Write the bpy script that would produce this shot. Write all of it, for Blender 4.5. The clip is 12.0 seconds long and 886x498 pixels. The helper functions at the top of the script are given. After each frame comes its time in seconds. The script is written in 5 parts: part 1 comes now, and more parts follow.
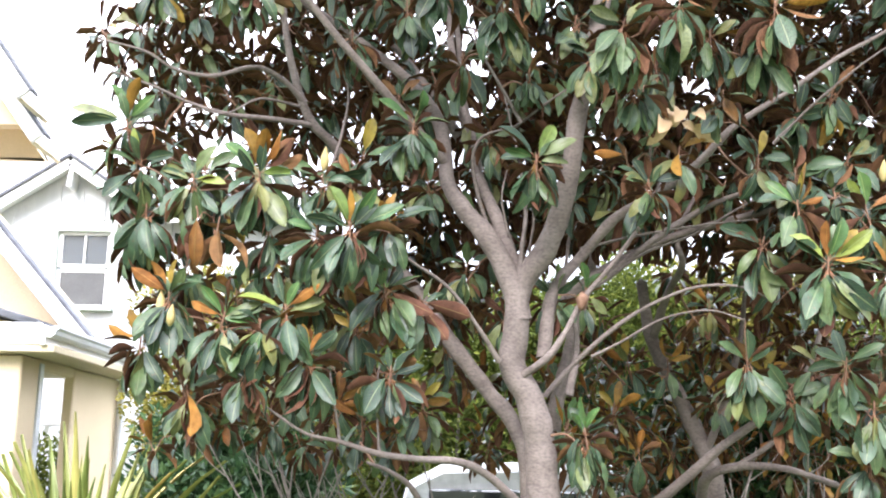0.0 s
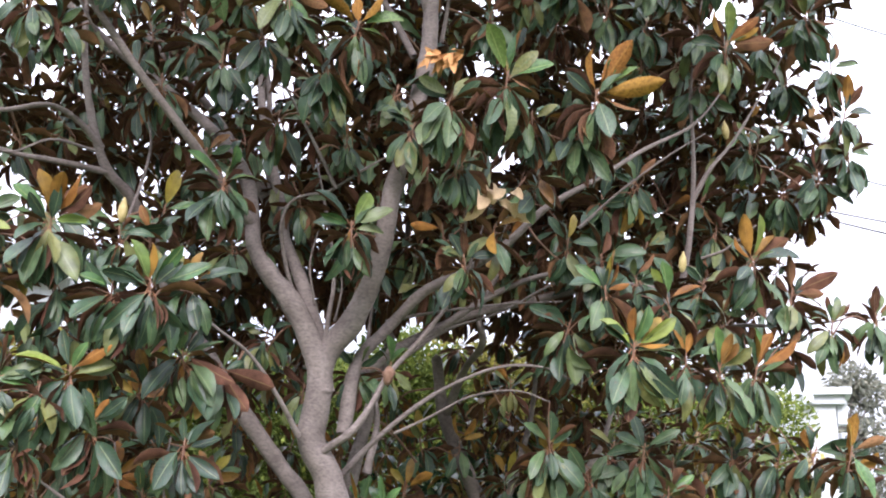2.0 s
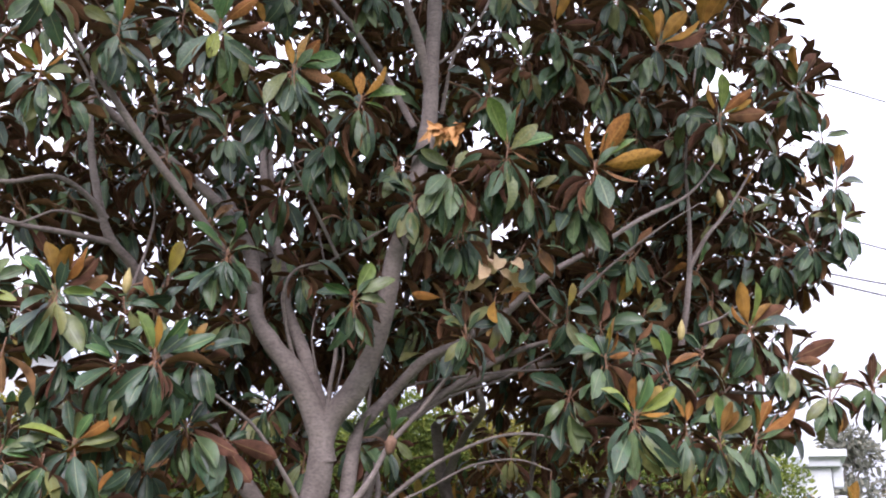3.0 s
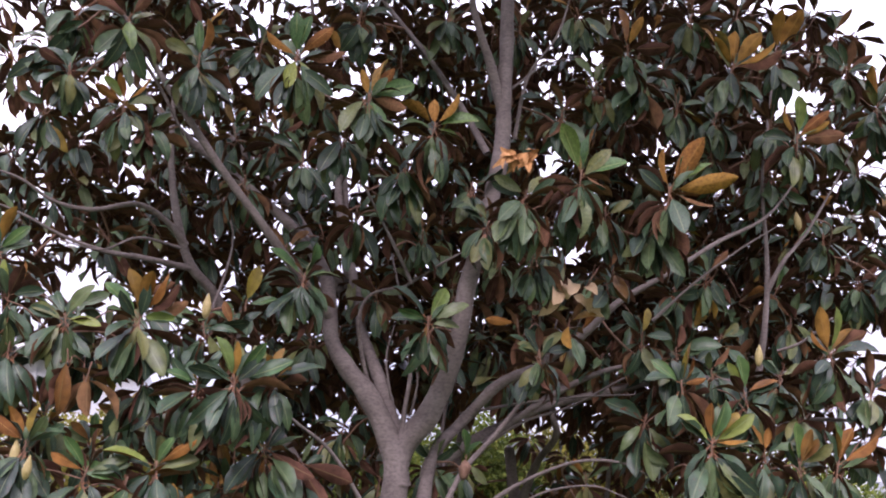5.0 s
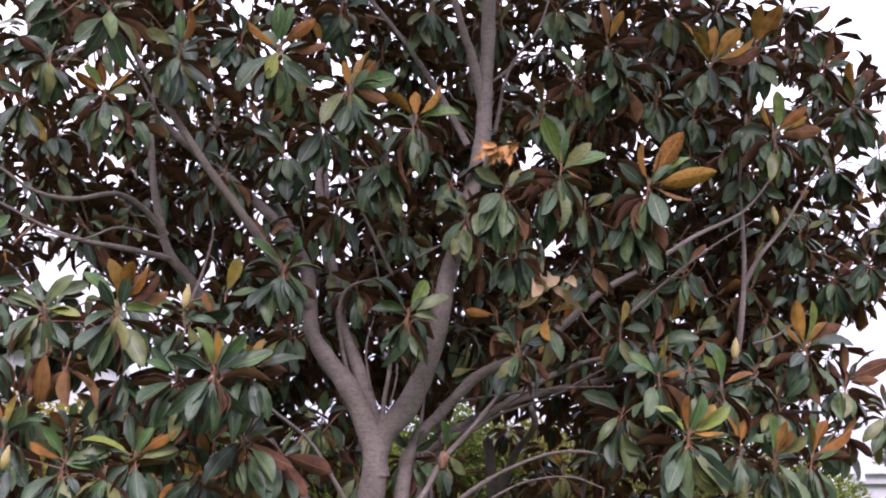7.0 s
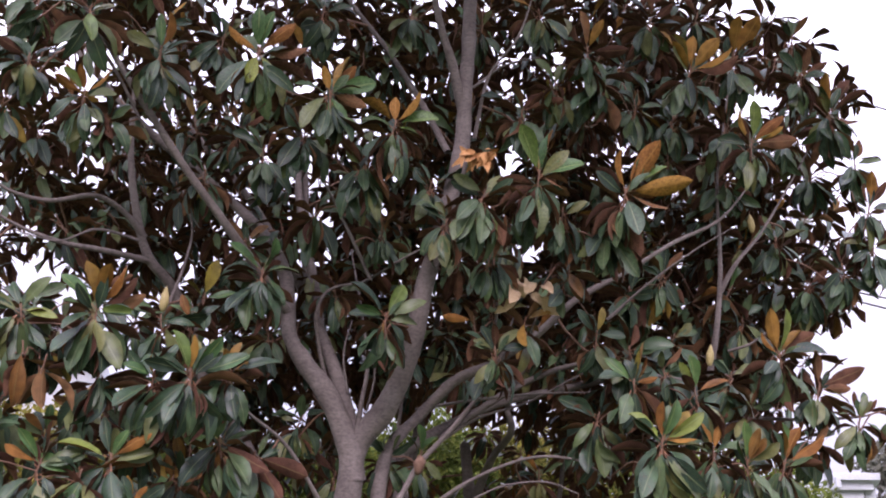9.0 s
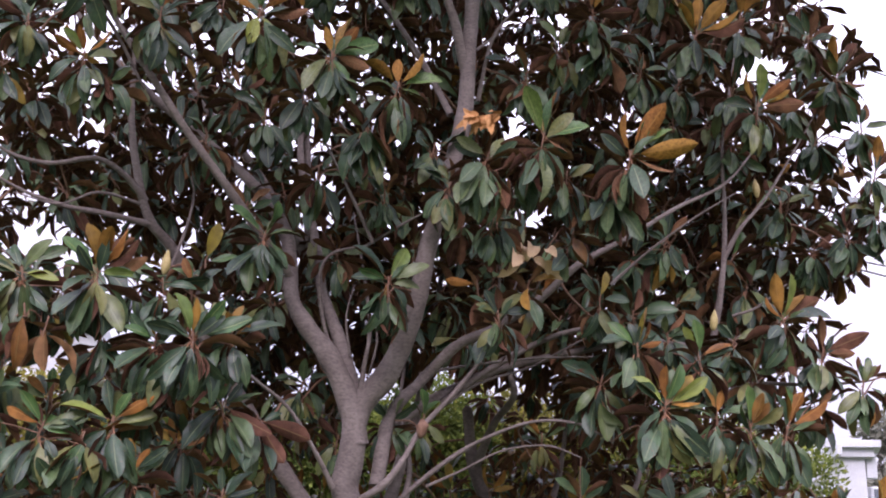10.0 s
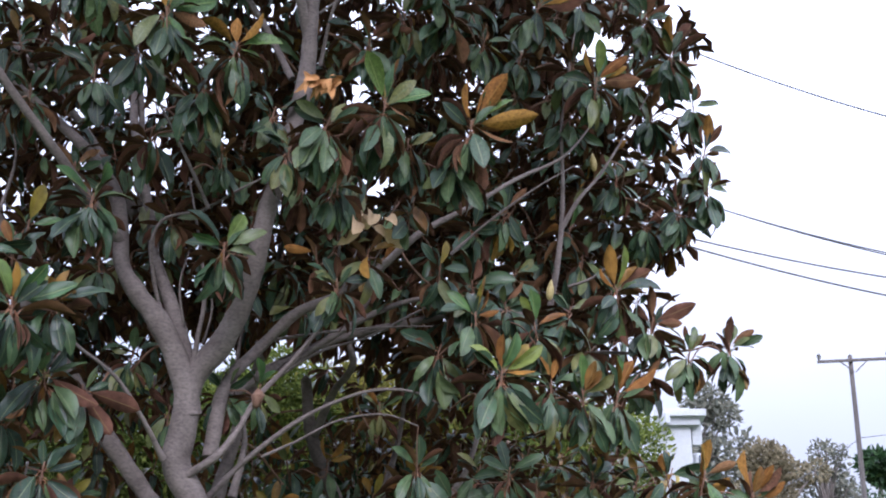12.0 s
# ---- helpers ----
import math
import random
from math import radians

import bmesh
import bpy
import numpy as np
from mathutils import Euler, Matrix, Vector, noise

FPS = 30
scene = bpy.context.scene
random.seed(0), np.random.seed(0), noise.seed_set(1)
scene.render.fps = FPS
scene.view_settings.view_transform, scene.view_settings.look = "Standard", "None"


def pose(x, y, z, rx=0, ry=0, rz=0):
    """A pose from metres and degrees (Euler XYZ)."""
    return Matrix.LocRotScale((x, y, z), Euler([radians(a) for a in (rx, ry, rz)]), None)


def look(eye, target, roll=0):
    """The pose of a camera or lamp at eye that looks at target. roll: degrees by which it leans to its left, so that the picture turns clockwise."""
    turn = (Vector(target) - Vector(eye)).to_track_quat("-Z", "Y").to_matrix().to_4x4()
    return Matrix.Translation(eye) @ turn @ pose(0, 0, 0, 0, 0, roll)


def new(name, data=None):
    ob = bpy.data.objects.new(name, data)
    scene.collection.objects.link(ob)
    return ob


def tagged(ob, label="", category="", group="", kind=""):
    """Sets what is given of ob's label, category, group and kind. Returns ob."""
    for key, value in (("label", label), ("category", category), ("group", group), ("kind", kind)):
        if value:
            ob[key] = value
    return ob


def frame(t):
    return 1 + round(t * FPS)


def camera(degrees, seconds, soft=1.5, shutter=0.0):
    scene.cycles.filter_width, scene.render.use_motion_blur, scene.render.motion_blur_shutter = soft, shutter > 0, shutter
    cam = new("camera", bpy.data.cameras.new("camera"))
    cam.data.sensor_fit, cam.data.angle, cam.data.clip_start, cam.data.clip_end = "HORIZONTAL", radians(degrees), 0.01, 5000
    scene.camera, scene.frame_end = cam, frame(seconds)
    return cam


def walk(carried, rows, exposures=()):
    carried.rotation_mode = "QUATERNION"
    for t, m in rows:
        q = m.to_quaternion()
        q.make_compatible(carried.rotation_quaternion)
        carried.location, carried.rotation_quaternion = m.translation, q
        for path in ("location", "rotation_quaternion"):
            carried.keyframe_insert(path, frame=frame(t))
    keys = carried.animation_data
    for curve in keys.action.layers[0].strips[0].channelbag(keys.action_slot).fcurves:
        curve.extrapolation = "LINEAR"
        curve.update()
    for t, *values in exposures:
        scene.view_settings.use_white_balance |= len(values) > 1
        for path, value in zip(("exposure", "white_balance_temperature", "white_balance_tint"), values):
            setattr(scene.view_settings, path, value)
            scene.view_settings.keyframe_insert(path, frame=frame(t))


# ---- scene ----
cam = camera(45.0, 12.0, soft=2.0)
PATH = [
    (0.0, pose(-0.001, 0.001, 1.603, 101.447, -1.072, -0.011)),
    (0.5, pose(0.069, 0.100, 1.619, 104.387, -1.794, -3.955)),
    (1.0, pose(-0.012, 0.145, 1.627, 105.111, -1.129, -9.212)),
    (1.5, pose(-0.144, 0.163, 1.641, 106.373, -1.063, -13.024)),
    (2.0, pose(-0.221, 0.201, 1.642, 105.414, -1.508, -13.318)),
    (2.5, pose(-0.262, 0.179, 1.655, 107.050, -1.467, -13.914)),
    (4.5, pose(-0.309, 0.104, 1.687, 109.900, -1.446, -11.325)),
    (5.0, pose(-0.309, 0.122, 1.691, 109.509, -2.280, -10.160)),
    (5.5, pose(-0.308, 0.127, 1.694, 109.193, -2.556, -10.329)),
    (6.0, pose(-0.311, 0.115, 1.690, 108.762, -2.464, -10.633)),
    (6.5, pose(-0.312, 0.109, 1.688, 108.979, -1.932, -10.949)),
    (7.0, pose(-0.316, 0.102, 1.688, 109.073, -2.252, -11.313)),
    (9.0, pose(-0.300, 0.071, 1.693, 109.258, -2.496, -12.374)),
    (9.5, pose(-0.300, 0.076, 1.692, 109.097, -2.608, -12.234)),
    (10.0, pose(-0.295, 0.106, 1.679, 107.582, -2.623, -12.284)),
    (10.5, pose(-0.305, 0.102, 1.684, 108.534, -3.033, -12.002)),
    (11.0, pose(-0.303, 0.131, 1.683, 107.362, -2.678, -12.606)),
    (11.5, pose(-0.297, 0.141, 1.676, 107.939, -2.195, -13.639)),
    (12.0, pose(-0.252, 0.152, 1.668, 106.440, -1.007, -20.404)),
]
walk(cam, PATH, exposures=[(0.0, 1.92, 6350, 18), (0.9, 1.9, 6300, 19), (1.5, 1.6, 6250, 21), (2.7, 1.1, 6200, 25), (4.3, 0.58, 6200, 37), (6.0, 0.62, 6250, 39), (7.2, 0.7, 6250, 38), (9.0, 0.5, 6200, 39), (11.4, 0.72, 6150, 34), (12.0, 0.55, 5700, 24)])

# ---- sky and light ----
world = bpy.data.worlds.new("overcast_sky")
scene.world = world
world.use_nodes = True
wn, wl = world.node_tree.nodes, world.node_tree.links
wn.clear()
w_out = wn.new("ShaderNodeOutputWorld")
w_bg = wn.new("ShaderNodeBackground")
w_sky = wn.new("ShaderNodeTexSky")
w_sky.sky_type = "NISHITA"
w_sky.sun_disc = False
w_sky.sun_elevation, w_sky.sun_rotation = radians(52), radians(200)
w_co = wn.new("ShaderNodeTexCoord")
w_noise = wn.new("ShaderNodeTexNoise")
w_noise.inputs["Scale"].default_value = 2.2
w_noise.inputs["Detail"].default_value = 5
w_ramp = wn.new("ShaderNodeValToRGB")
w_ramp.color_ramp.elements[0].position, w_ramp.color_ramp.elements[0].color = 0.3, (0.80, 0.88, 1.0, 1)
w_ramp.color_ramp.elements[1].position, w_ramp.color_ramp.elements[1].color = 0.7, (0.96, 0.98, 1.0, 1)
w_gain = wn.new("ShaderNodeVectorMath")
w_gain.operation = "SCALE"
w_mix = wn.new("ShaderNodeMix")
w_mix.data_type = "RGBA"
w_mix.inputs["Factor"].default_value = 0.9
wl.new(w_co.outputs["Generated"], w_noise.inputs["Vector"])
wl.new(w_noise.outputs["Fac"], w_ramp.inputs["Fac"])
# an overcast sky is three times as bright overhead as at the horizon
w_sep = wn.new("ShaderNodeSeparateXYZ")
w_up = wn.new("ShaderNodeMath")
w_up.operation, w_up.use_clamp = "MULTIPLY", True
w_up.inputs[1].default_value = 1.0
w_rise = wn.new("ShaderNodeMath")
w_rise.operation = "MULTIPLY_ADD"
w_rise.inputs[1].default_value, w_rise.inputs[2].default_value = 30.0, 4.3
wl.new(w_co.outputs["Generated"], w_sep.inputs["Vector"])
wl.new(w_sep.outputs["Z"], w_up.inputs[0])
w_curve = wn.new("ShaderNodeMath")
w_curve.operation = "POWER"
w_curve.inputs[1].default_value = 1.4
wl.new(w_up.outputs[0], w_curve.inputs[0])
wl.new(w_curve.outputs[0], w_rise.inputs[0])
wl.new(w_rise.outputs[0], w_gain.inputs["Scale"])
wl.new(w_ramp.outputs["Color"], w_gain.inputs[0])
wl.new(w_sky.outputs["Color"], w_mix.inputs["A"])
wl.new(w_gain.outputs["Vector"], w_mix.inputs["B"])
wl.new(w_mix.outputs["Result"], w_bg.inputs["Color"])
w_bg.inputs["Strength"].default_value = 0.12
wl.new(w_bg.outputs["Background"], w_out.inputs["Surface"])

sun = new("sun", bpy.data.lights.new("sun", "SUN"))
sun.data.energy, sun.data.angle, sun.data.color = 1.5, radians(25), (1.0, 0.97, 0.92)
sun.matrix_basis = look((-2, -5, 9), (0.5, 5, 2))


# ---- materials ----
def shader(name):
    m = bpy.data.materials.new(name)
    m.use_nodes = True
    n, l = m.node_tree.nodes, m.node_tree.links
    return m, n, l, n["Principled BSDF"]


def ramp(n, l, fac, stops):
    r = n.new("ShaderNodeValToRGB")
    els = r.color_ramp.elements
    while len(els) < len(stops):
        els.new(0.5)
    for e, (pos, col) in zip(els, stops):
        e.position, e.color = pos, (*col, 1)
    l.new(fac, r.inputs["Fac"])
    return r.outputs["Color"]


def noise_fac(n, l, scale, detail=4, space="Object", stretch=None):
    co = n.new("ShaderNodeTexCoord")
    t = n.new("ShaderNodeTexNoise")
    t.inputs["Scale"].default_value, t.inputs["Detail"].default_value = scale, detail
    out = co.outputs[space]
    if stretch:
        mp = n.new("ShaderNodeMapping")
        mp.inputs["Scale"].default_value = stretch
        l.new(out, mp.inputs["Vector"])
        out = mp.outputs["Vector"]
    l.new(out, t.inputs["Vector"])
    return t.outputs["Fac"]


def mix(n, l, a, b, fac, blend="MIX"):
    x = n.new("ShaderNodeMix")
    x.data_type, x.blend_type = "RGBA", blend
    for sock, v in (("A", a), ("B", b), ("Factor", fac)):
        if isinstance(v, (int, float)):
            x.inputs[sock].default_value = v
        elif isinstance(v, tuple):
            x.inputs[sock].default_value = (*v, 1)
        else:
            l.new(v, x.inputs[sock])
    return x.outputs["Result"]


def math_node(n, l, op, a, b=0.0):
    x = n.new("ShaderNodeMath")
    x.operation = op
    for i, v in enumerate((a, b)):
        if isinstance(v, (int, float)):
            x.inputs[i].default_value = v
        else:
            l.new(v, x.inputs[i])
    return x.outputs[0]


def bump(n, l, bsdf, height, strength, distance=0.01):
    b = n.new("ShaderNodeBump")
    b.inputs["Strength"].default_value, b.inputs["Distance"].default_value = strength, distance
    l.new(height, b.inputs["Height"])
    l.new(b.outputs["Normal"], bsdf.inputs["Normal"])


def surface(name, dark, light, scale, rough=0.7, relief=0.2, fine=60.0, stretch=None, distance=0.01, metal=0.0):
    """A weathered surface: two tones at one scale, fine grain at another."""
    m, n, l, p = shader(name)
    big = noise_fac(n, l, scale, 5, stretch=stretch)
    small = noise_fac(n, l, fine, 3, stretch=stretch)
    col = ramp(n, l, big, [(0.3, dark), (0.7, light)])
    grain = ramp(n, l, small, [(0.3, (0.82, 0.82, 0.82)), (0.7, (1.0, 1.0, 1.0))])
    l.new(mix(n, l, col, grain, 1.0, "MULTIPLY"), p.inputs["Base Color"])
    p.inputs["Roughness"].default_value, p.inputs["Metallic"].default_value = rough, metal
    bump(n, l, p, small, relief, distance)
    return m


def leaf_surface(name, stops, rough, vein, vein_gain, through_light=0.0, spots=0.0, gloss=0.5):
    """A leaf's face: tone by leaf, midrib and side veins along its own length, faint blotches."""
    m, n, l, p = shader(name)
    info, geo, uv = n.new("ShaderNodeObjectInfo"), n.new("ShaderNodeNewGeometry"), n.new("ShaderNodeUVMap")
    uv.uv_map = "along"
    pick = math_node(n, l, "FRACT", math_node(n, l, "ADD", info.outputs["Random"], geo.outputs["Random Per Island"]))
    col = ramp(n, l, pick, stops)
    blotch = noise_fac(n, l, 20, 5)
    col = mix(n, l, col, ramp(n, l, blotch, [(0.3, (0.55, 0.55, 0.55)), (0.7, (1.25, 1.25, 1.15))]), 1.0, "MULTIPLY")
    sep = n.new("ShaderNodeSeparateXYZ")
    l.new(uv.outputs["UV"], sep.inputs["Vector"])
    off = math_node(n, l, "ABSOLUTE", math_node(n, l, "SUBTRACT", sep.outputs["X"], 0.5))
    rib = math_node(n, l, "LESS_THAN", off, 0.035)
    side = math_node(n, l, "FRACT", math_node(n, l, "MULTIPLY", math_node(n, l, "SUBTRACT", sep.outputs["Y"], math_node(n, l, "MULTIPLY", off, 0.55)), 11.0))
    side_line = math_node(n, l, "LESS_THAN", side, 0.12)
    col = mix(n, l, col, vein, math_node(n, l, "MULTIPLY", rib, vein_gain))
    col = mix(n, l, col, vein, math_node(n, l, "MULTIPLY", side_line, vein_gain * 0.3))
    if spots:
        fleck = noise_fac(n, l, 90, 2)
        col = mix(n, l, col, (0.10, 0.05, 0.02), math_node(n, l, "MULTIPLY", math_node(n, l, "GREATER_THAN", fleck, 0.66), spots))
    l.new(col, p.inputs["Base Color"])
    p.inputs["Roughness"].default_value, p.inputs["Specular IOR Level"].default_value = rough, gloss
    bump(n, l, p, math_node(n, l, "ADD", side, math_node(n, l, "MULTIPLY", blotch, 2.5)), 0.35, 0.003)
    if through_light:
        tr, ms, out = n.new("ShaderNodeBsdfTranslucent"), n.new("ShaderNodeMixShader"), n["Material Output"]
        l.new(col, tr.inputs["Color"])
        ms.inputs["Fac"].default_value = through_light
        l.new(p.outputs["BSDF"], ms.inputs[1])
        l.new(tr.outputs["BSDF"], ms.inputs[2])
        l.new(ms.outputs["Shader"], out.inputs["Surface"])
    return m


LEAF_TOP = leaf_surface("leaf_top", [(0.0, (0.018, 0.037, 0.025)), (0.5, (0.038, 0.076, 0.038)), (0.85, (0.075, 0.118, 0.046)), (1.0, (0.15, 0.145, 0.048))], 0.40, (0.14, 0.17, 0.08), 0.7, 0.05, 0.5, 0.36)
LEAF_UNDER = leaf_surface("leaf_under", [(0.0, (0.078, 0.036, 0.027)), (0.6, (0.125, 0.058, 0.038)), (1.0, (0.19, 0.10, 0.048))], 0.85, (0.2, 0.13, 0.06), 0.5, 0.03, gloss=0.1)
YOUNG_TOP = leaf_surface("young_leaf_top", [(0.0, (0.05, 0.115, 0.04)), (0.6, (0.085, 0.17, 0.05)), (1.0, (0.22, 0.25, 0.05))], 0.36, (0.24, 0.30, 0.10), 0.6, 0.2, gloss=0.35)
YOUNG_UNDER = leaf_surface("young_leaf_under", [(0.0, (0.19, 0.075, 0.025)), (0.5, (0.29, 0.125, 0.03)), (1.0, (0.36, 0.20, 0.04))], 0.7, (0.42, 0.22, 0.06), 0.5, 0.2, gloss=0.2)
YELLOW_LEAF = leaf_surface("yellow_leaf", [(0.0, (0.22, 0.085, 0.02)), (0.6, (0.30, 0.17, 0.03)), (1.0, (0.33, 0.27, 0.045))], 0.5, (0.3, 0.2, 0.06), 0.5, 0.25, 0.35)
PETAL = surface("withered_petal", (0.42, 0.17, 0.05), (0.62, 0.33, 0.12), 30, 0.75, 0.4, 200)
PALE_PETAL = surface("pale_petal", (0.55, 0.35, 0.18), (0.7, 0.52, 0.32), 30, 0.75, 0.4, 200)
BUD = surface("bud_skin", (0.34, 0.27, 0.09), (0.48, 0.38, 0.16), 40, 0.6, 0.3, 220)
STALK = surface("leaf_stalk", (0.22, 0.09, 0.045), (0.36, 0.17, 0.08), 40, 0.6, 0.2, 200)
SHOOT = surface("shoot_bark", (0.16, 0.075, 0.045), (0.24, 0.14, 0.09), 40, 0.8, 0.4, 200)


def bark_surface(name, dark, light):
    m, n, l, p = shader(name)
    patch, grain = noise_fac(n, l, 7, 6), noise_fac(n, l, 55, 4, stretch=(1, 1, 1.8))
    rings = noise_fac(n, l, 6, 5, stretch=(1, 1, 5))
    col = ramp(n, l, patch, [(0.3, dark), (0.7, light)])
    col = mix(n, l, col, ramp(n, l, rings, [(0.32, (0.66, 0.62, 0.6)), (0.5, (1, 1, 1)), (0.75, (1.2, 1.17, 1.12))]), 0.35, "MULTIPLY")
    col = mix(n, l, col, ramp(n, l, grain, [(0.3, (0.55, 0.53, 0.52)), (0.5, (0.95, 0.94, 0.93)), (0.7, (1.22, 1.2, 1.18))]), 0.7, "MULTIPLY")
    l.new(col, p.inputs["Base Color"])
    p.inputs["Roughness"].default_value = 0.85
    bump(n, l, p, math_node(n, l, "ADD", math_node(n, l, "ADD", patch, math_node(n, l, "MULTIPLY", rings, 0.3)), math_node(n, l, "MULTIPLY", grain, 0.4)), 0.6, 0.014)
    return m


BARK = bark_surface("magnolia_bark", (0.112, 0.09, 0.08), (0.205, 0.170, 0.153))
GREY_BARK = bark_surface("grey_bark", (0.13, 0.11, 0.10), (0.24, 0.21, 0.19))
GRASS = surface("grass_ground", (0.035, 0.06, 0.02), (0.08, 0.10, 0.035), 1.5, 0.95, 0.6, 40, distance=0.03)
STUCCO = surface("cream_stucco", (0.66, 0.53, 0.35), (0.74, 0.61, 0.42), 1.0, 0.9, 0.35, 120)
SIDING = surface("white_siding", (0.54, 0.56, 0.58), (0.63, 0.65, 0.66), 1.4, 0.6, 0.1, 40, stretch=(4, 4, 0.5))
TRIM = surface("white_trim", (0.72, 0.72, 0.71), (0.8, 0.8, 0.79), 2.0, 0.5, 0.08, 60)
SAGE_TRIM = surface("sage_trim", (0.5, 0.56, 0.5), (0.58, 0.63, 0.57), 2.0, 0.55, 0.08, 60)
SHINGLE = surface("dark_shingle", (0.06, 0.065, 0.075), (0.13, 0.135, 0.15), 3.0, 0.9, 0.6, 50, stretch=(1, 1, 3))
SOFFIT = surface("tan_soffit", (0.50, 0.43, 0.29), (0.58, 0.50, 0.35), 1.5, 0.8, 0.1, 50)
GUTTER = surface("pale_gutter", (0.55, 0.58, 0.6), (0.66, 0.68, 0.7), 2.0, 0.45, 0.05, 50)
GREY_PAINT = surface("pergola_paint", (0.50, 0.52, 0.54), (0.60, 0.62, 0.63), 2.0, 0.6, 0.1, 60)
POLE_WOOD = surface("pole_wood", (0.10, 0.085, 0.08), (0.17, 0.15, 0.14), 3.0, 0.85, 0.5, 40, stretch=(6, 6, 0.6))
WIRE = surface("wire_sheath", (0.05, 0.05, 0.055), (0.08, 0.08, 0.085), 2.0, 0.6, 0.1, 50)
CERAMIC = surface("insulator_glaze", (0.16, 0.15, 0.15), (0.25, 0.24, 0.24), 8, 0.3, 0.05, 60)
CAR_PAINT = surface("white_car_paint", (0.74, 0.75, 0.76), (0.78, 0.79, 0.8), 0.8, 0.22, 0.02, 20)
RUBBER = surface("tyre_rubber", (0.02, 0.02, 0.02), (0.035, 0.035, 0.035), 6, 0.9, 0.2, 60)
RIM = surface("wheel_metal", (0.45, 0.45, 0.46), (0.6, 0.6, 0.6), 5, 0.35, 0.05, 50, metal=0.8)


def shrub_leaf(name, stops, rough=0.8):
    m, n, l, p = shader(name)
    geo = n.new("ShaderNodeNewGeometry")
    col = ramp(n, l, geo.outputs["Random Per Island"], stops)
    col = mix(n, l, col, ramp(n, l, noise_fac(n, l, 2.5, 3), [(0.3, (0.6, 0.62, 0.55)), (0.7, (1.15, 1.15, 1.0))]), 1.0, "MULTIPLY")
    l.new(col, p.inputs["Base Color"])
    p.inputs["Roughness"].default_value = rough
    p.inputs["Specular IOR Level"].default_value = 0.2
    tr, ms = n.new("ShaderNodeBsdfTranslucent"), n.new("ShaderNodeMixShader")
    l.new(col, tr.inputs["Color"])
    ms.inputs["Fac"].default_value = 0.25
    l.new(p.outputs["BSDF"], ms.inputs[1])
    l.new(tr.outputs["BSDF"], ms.inputs[2])
    l.new(ms.outputs["Shader"], n["Material Output"].inputs["Surface"])
    return m


HEDGE_LEAF = shrub_leaf("hedge_leaf", [(0.0, (0.075, 0.105, 0.025)), (0.6, (0.14, 0.18, 0.04)), (1.0, (0.25, 0.28, 0.06))])
DEEP_LEAF = shrub_leaf("deep_green_leaf", [(0.0, (0.018, 0.045, 0.022)), (0.7, (0.04, 0.085, 0.035)), (1.0, (0.07, 0.12, 0.045))], 0.4)
YELLOW_SHRUB = shrub_leaf("yellow_shrub_leaf", [(0.0, (0.13, 0.135, 0.035)), (0.6, (0.24, 0.22, 0.05)), (1.0, (0.36, 0.3, 0.07))])
GUM_LEAF = shrub_leaf("gum_leaf", [(0.0, (0.12, 0.13, 0.12)), (0.6, (0.20, 0.20, 0.18)), (1.0, (0.29, 0.28, 0.24))])
BROWN_LEAF = shrub_leaf("brownish_leaf", [(0.0, (0.14, 0.12, 0.085)), (0.6, (0.22, 0.185, 0.13)), (1.0, (0.30, 0.25, 0.18))])


def glass(name, tint):
    m, n, l, p = shader(name)
    p.inputs["Base Color"].default_value = (*tint, 1)
    p.inputs["Roughness"].default_value = 0.04
    p.inputs["IOR"].default_value = 1.5
    p.inputs["Specular IOR Level"].default_value = 0.7
    return m


PANE = glass("window_glass", (0.10, 0.115, 0.13))
SCREEN = surface("insect_screen", (0.10, 0.10, 0.10), (0.13, 0.13, 0.13), 3, 0.8, 0.1, 80)
CAR_GLASS = glass("car_glass", (0.03, 0.035, 0.04))


# ---- building helpers ----
def empty(name, at, label="", category="", group="", kind=""):
    ob = new(name)
    ob.empty_display_size = 0.1
    ob.matrix_basis = Matrix.Translation(at)
    return tagged(ob, label, category, group, kind)


def attach(ob, parent):
    """Hang ob under parent; ob's numbers stay in world metres."""
    ob.parent = parent
    m = parent.matrix_basis.copy()
    if parent.parent:
        m = parent.parent.matrix_basis @ parent.matrix_parent_inverse @ m
    ob.matrix_parent_inverse = m.inverted()
    return ob


def part(name, bm, material, parent=None, label="", smooth=False):
    me = bpy.data.meshes.new(name)
    bm.to_mesh(me)
    bm.free()
    for m in material if isinstance(material, (list, tuple)) else [material]:
        me.materials.append(m)
    if smooth:
        me.polygons.foreach_set("use_smooth", [True] * len(me.polygons))
    ob = new(name, me)
    if parent:
        attach(ob, parent)
    return tagged(ob, label)


def add_box(bm, centre, size, turn=None, bevel=0.0):
    m = Matrix.Translation(centre) @ (turn or Matrix()) @ Matrix.Diagonal((*size, 1))
    made = bmesh.ops.create_cube(bm, size=1.0, matrix=m)
    if bevel:
        edges = list({e for v in made["verts"] for e in v.link_edges})
        bmesh.ops.bevel(bm, geom=edges, offset=bevel, segments=1, affect="EDGES")


def box_part(name, centre, size, material, parent=None, turn=None, bevel=0.006, label=""):
    bm = bmesh.new()
    add_box(bm, centre, size, turn, bevel)
    return part(name, bm, material, parent, label)


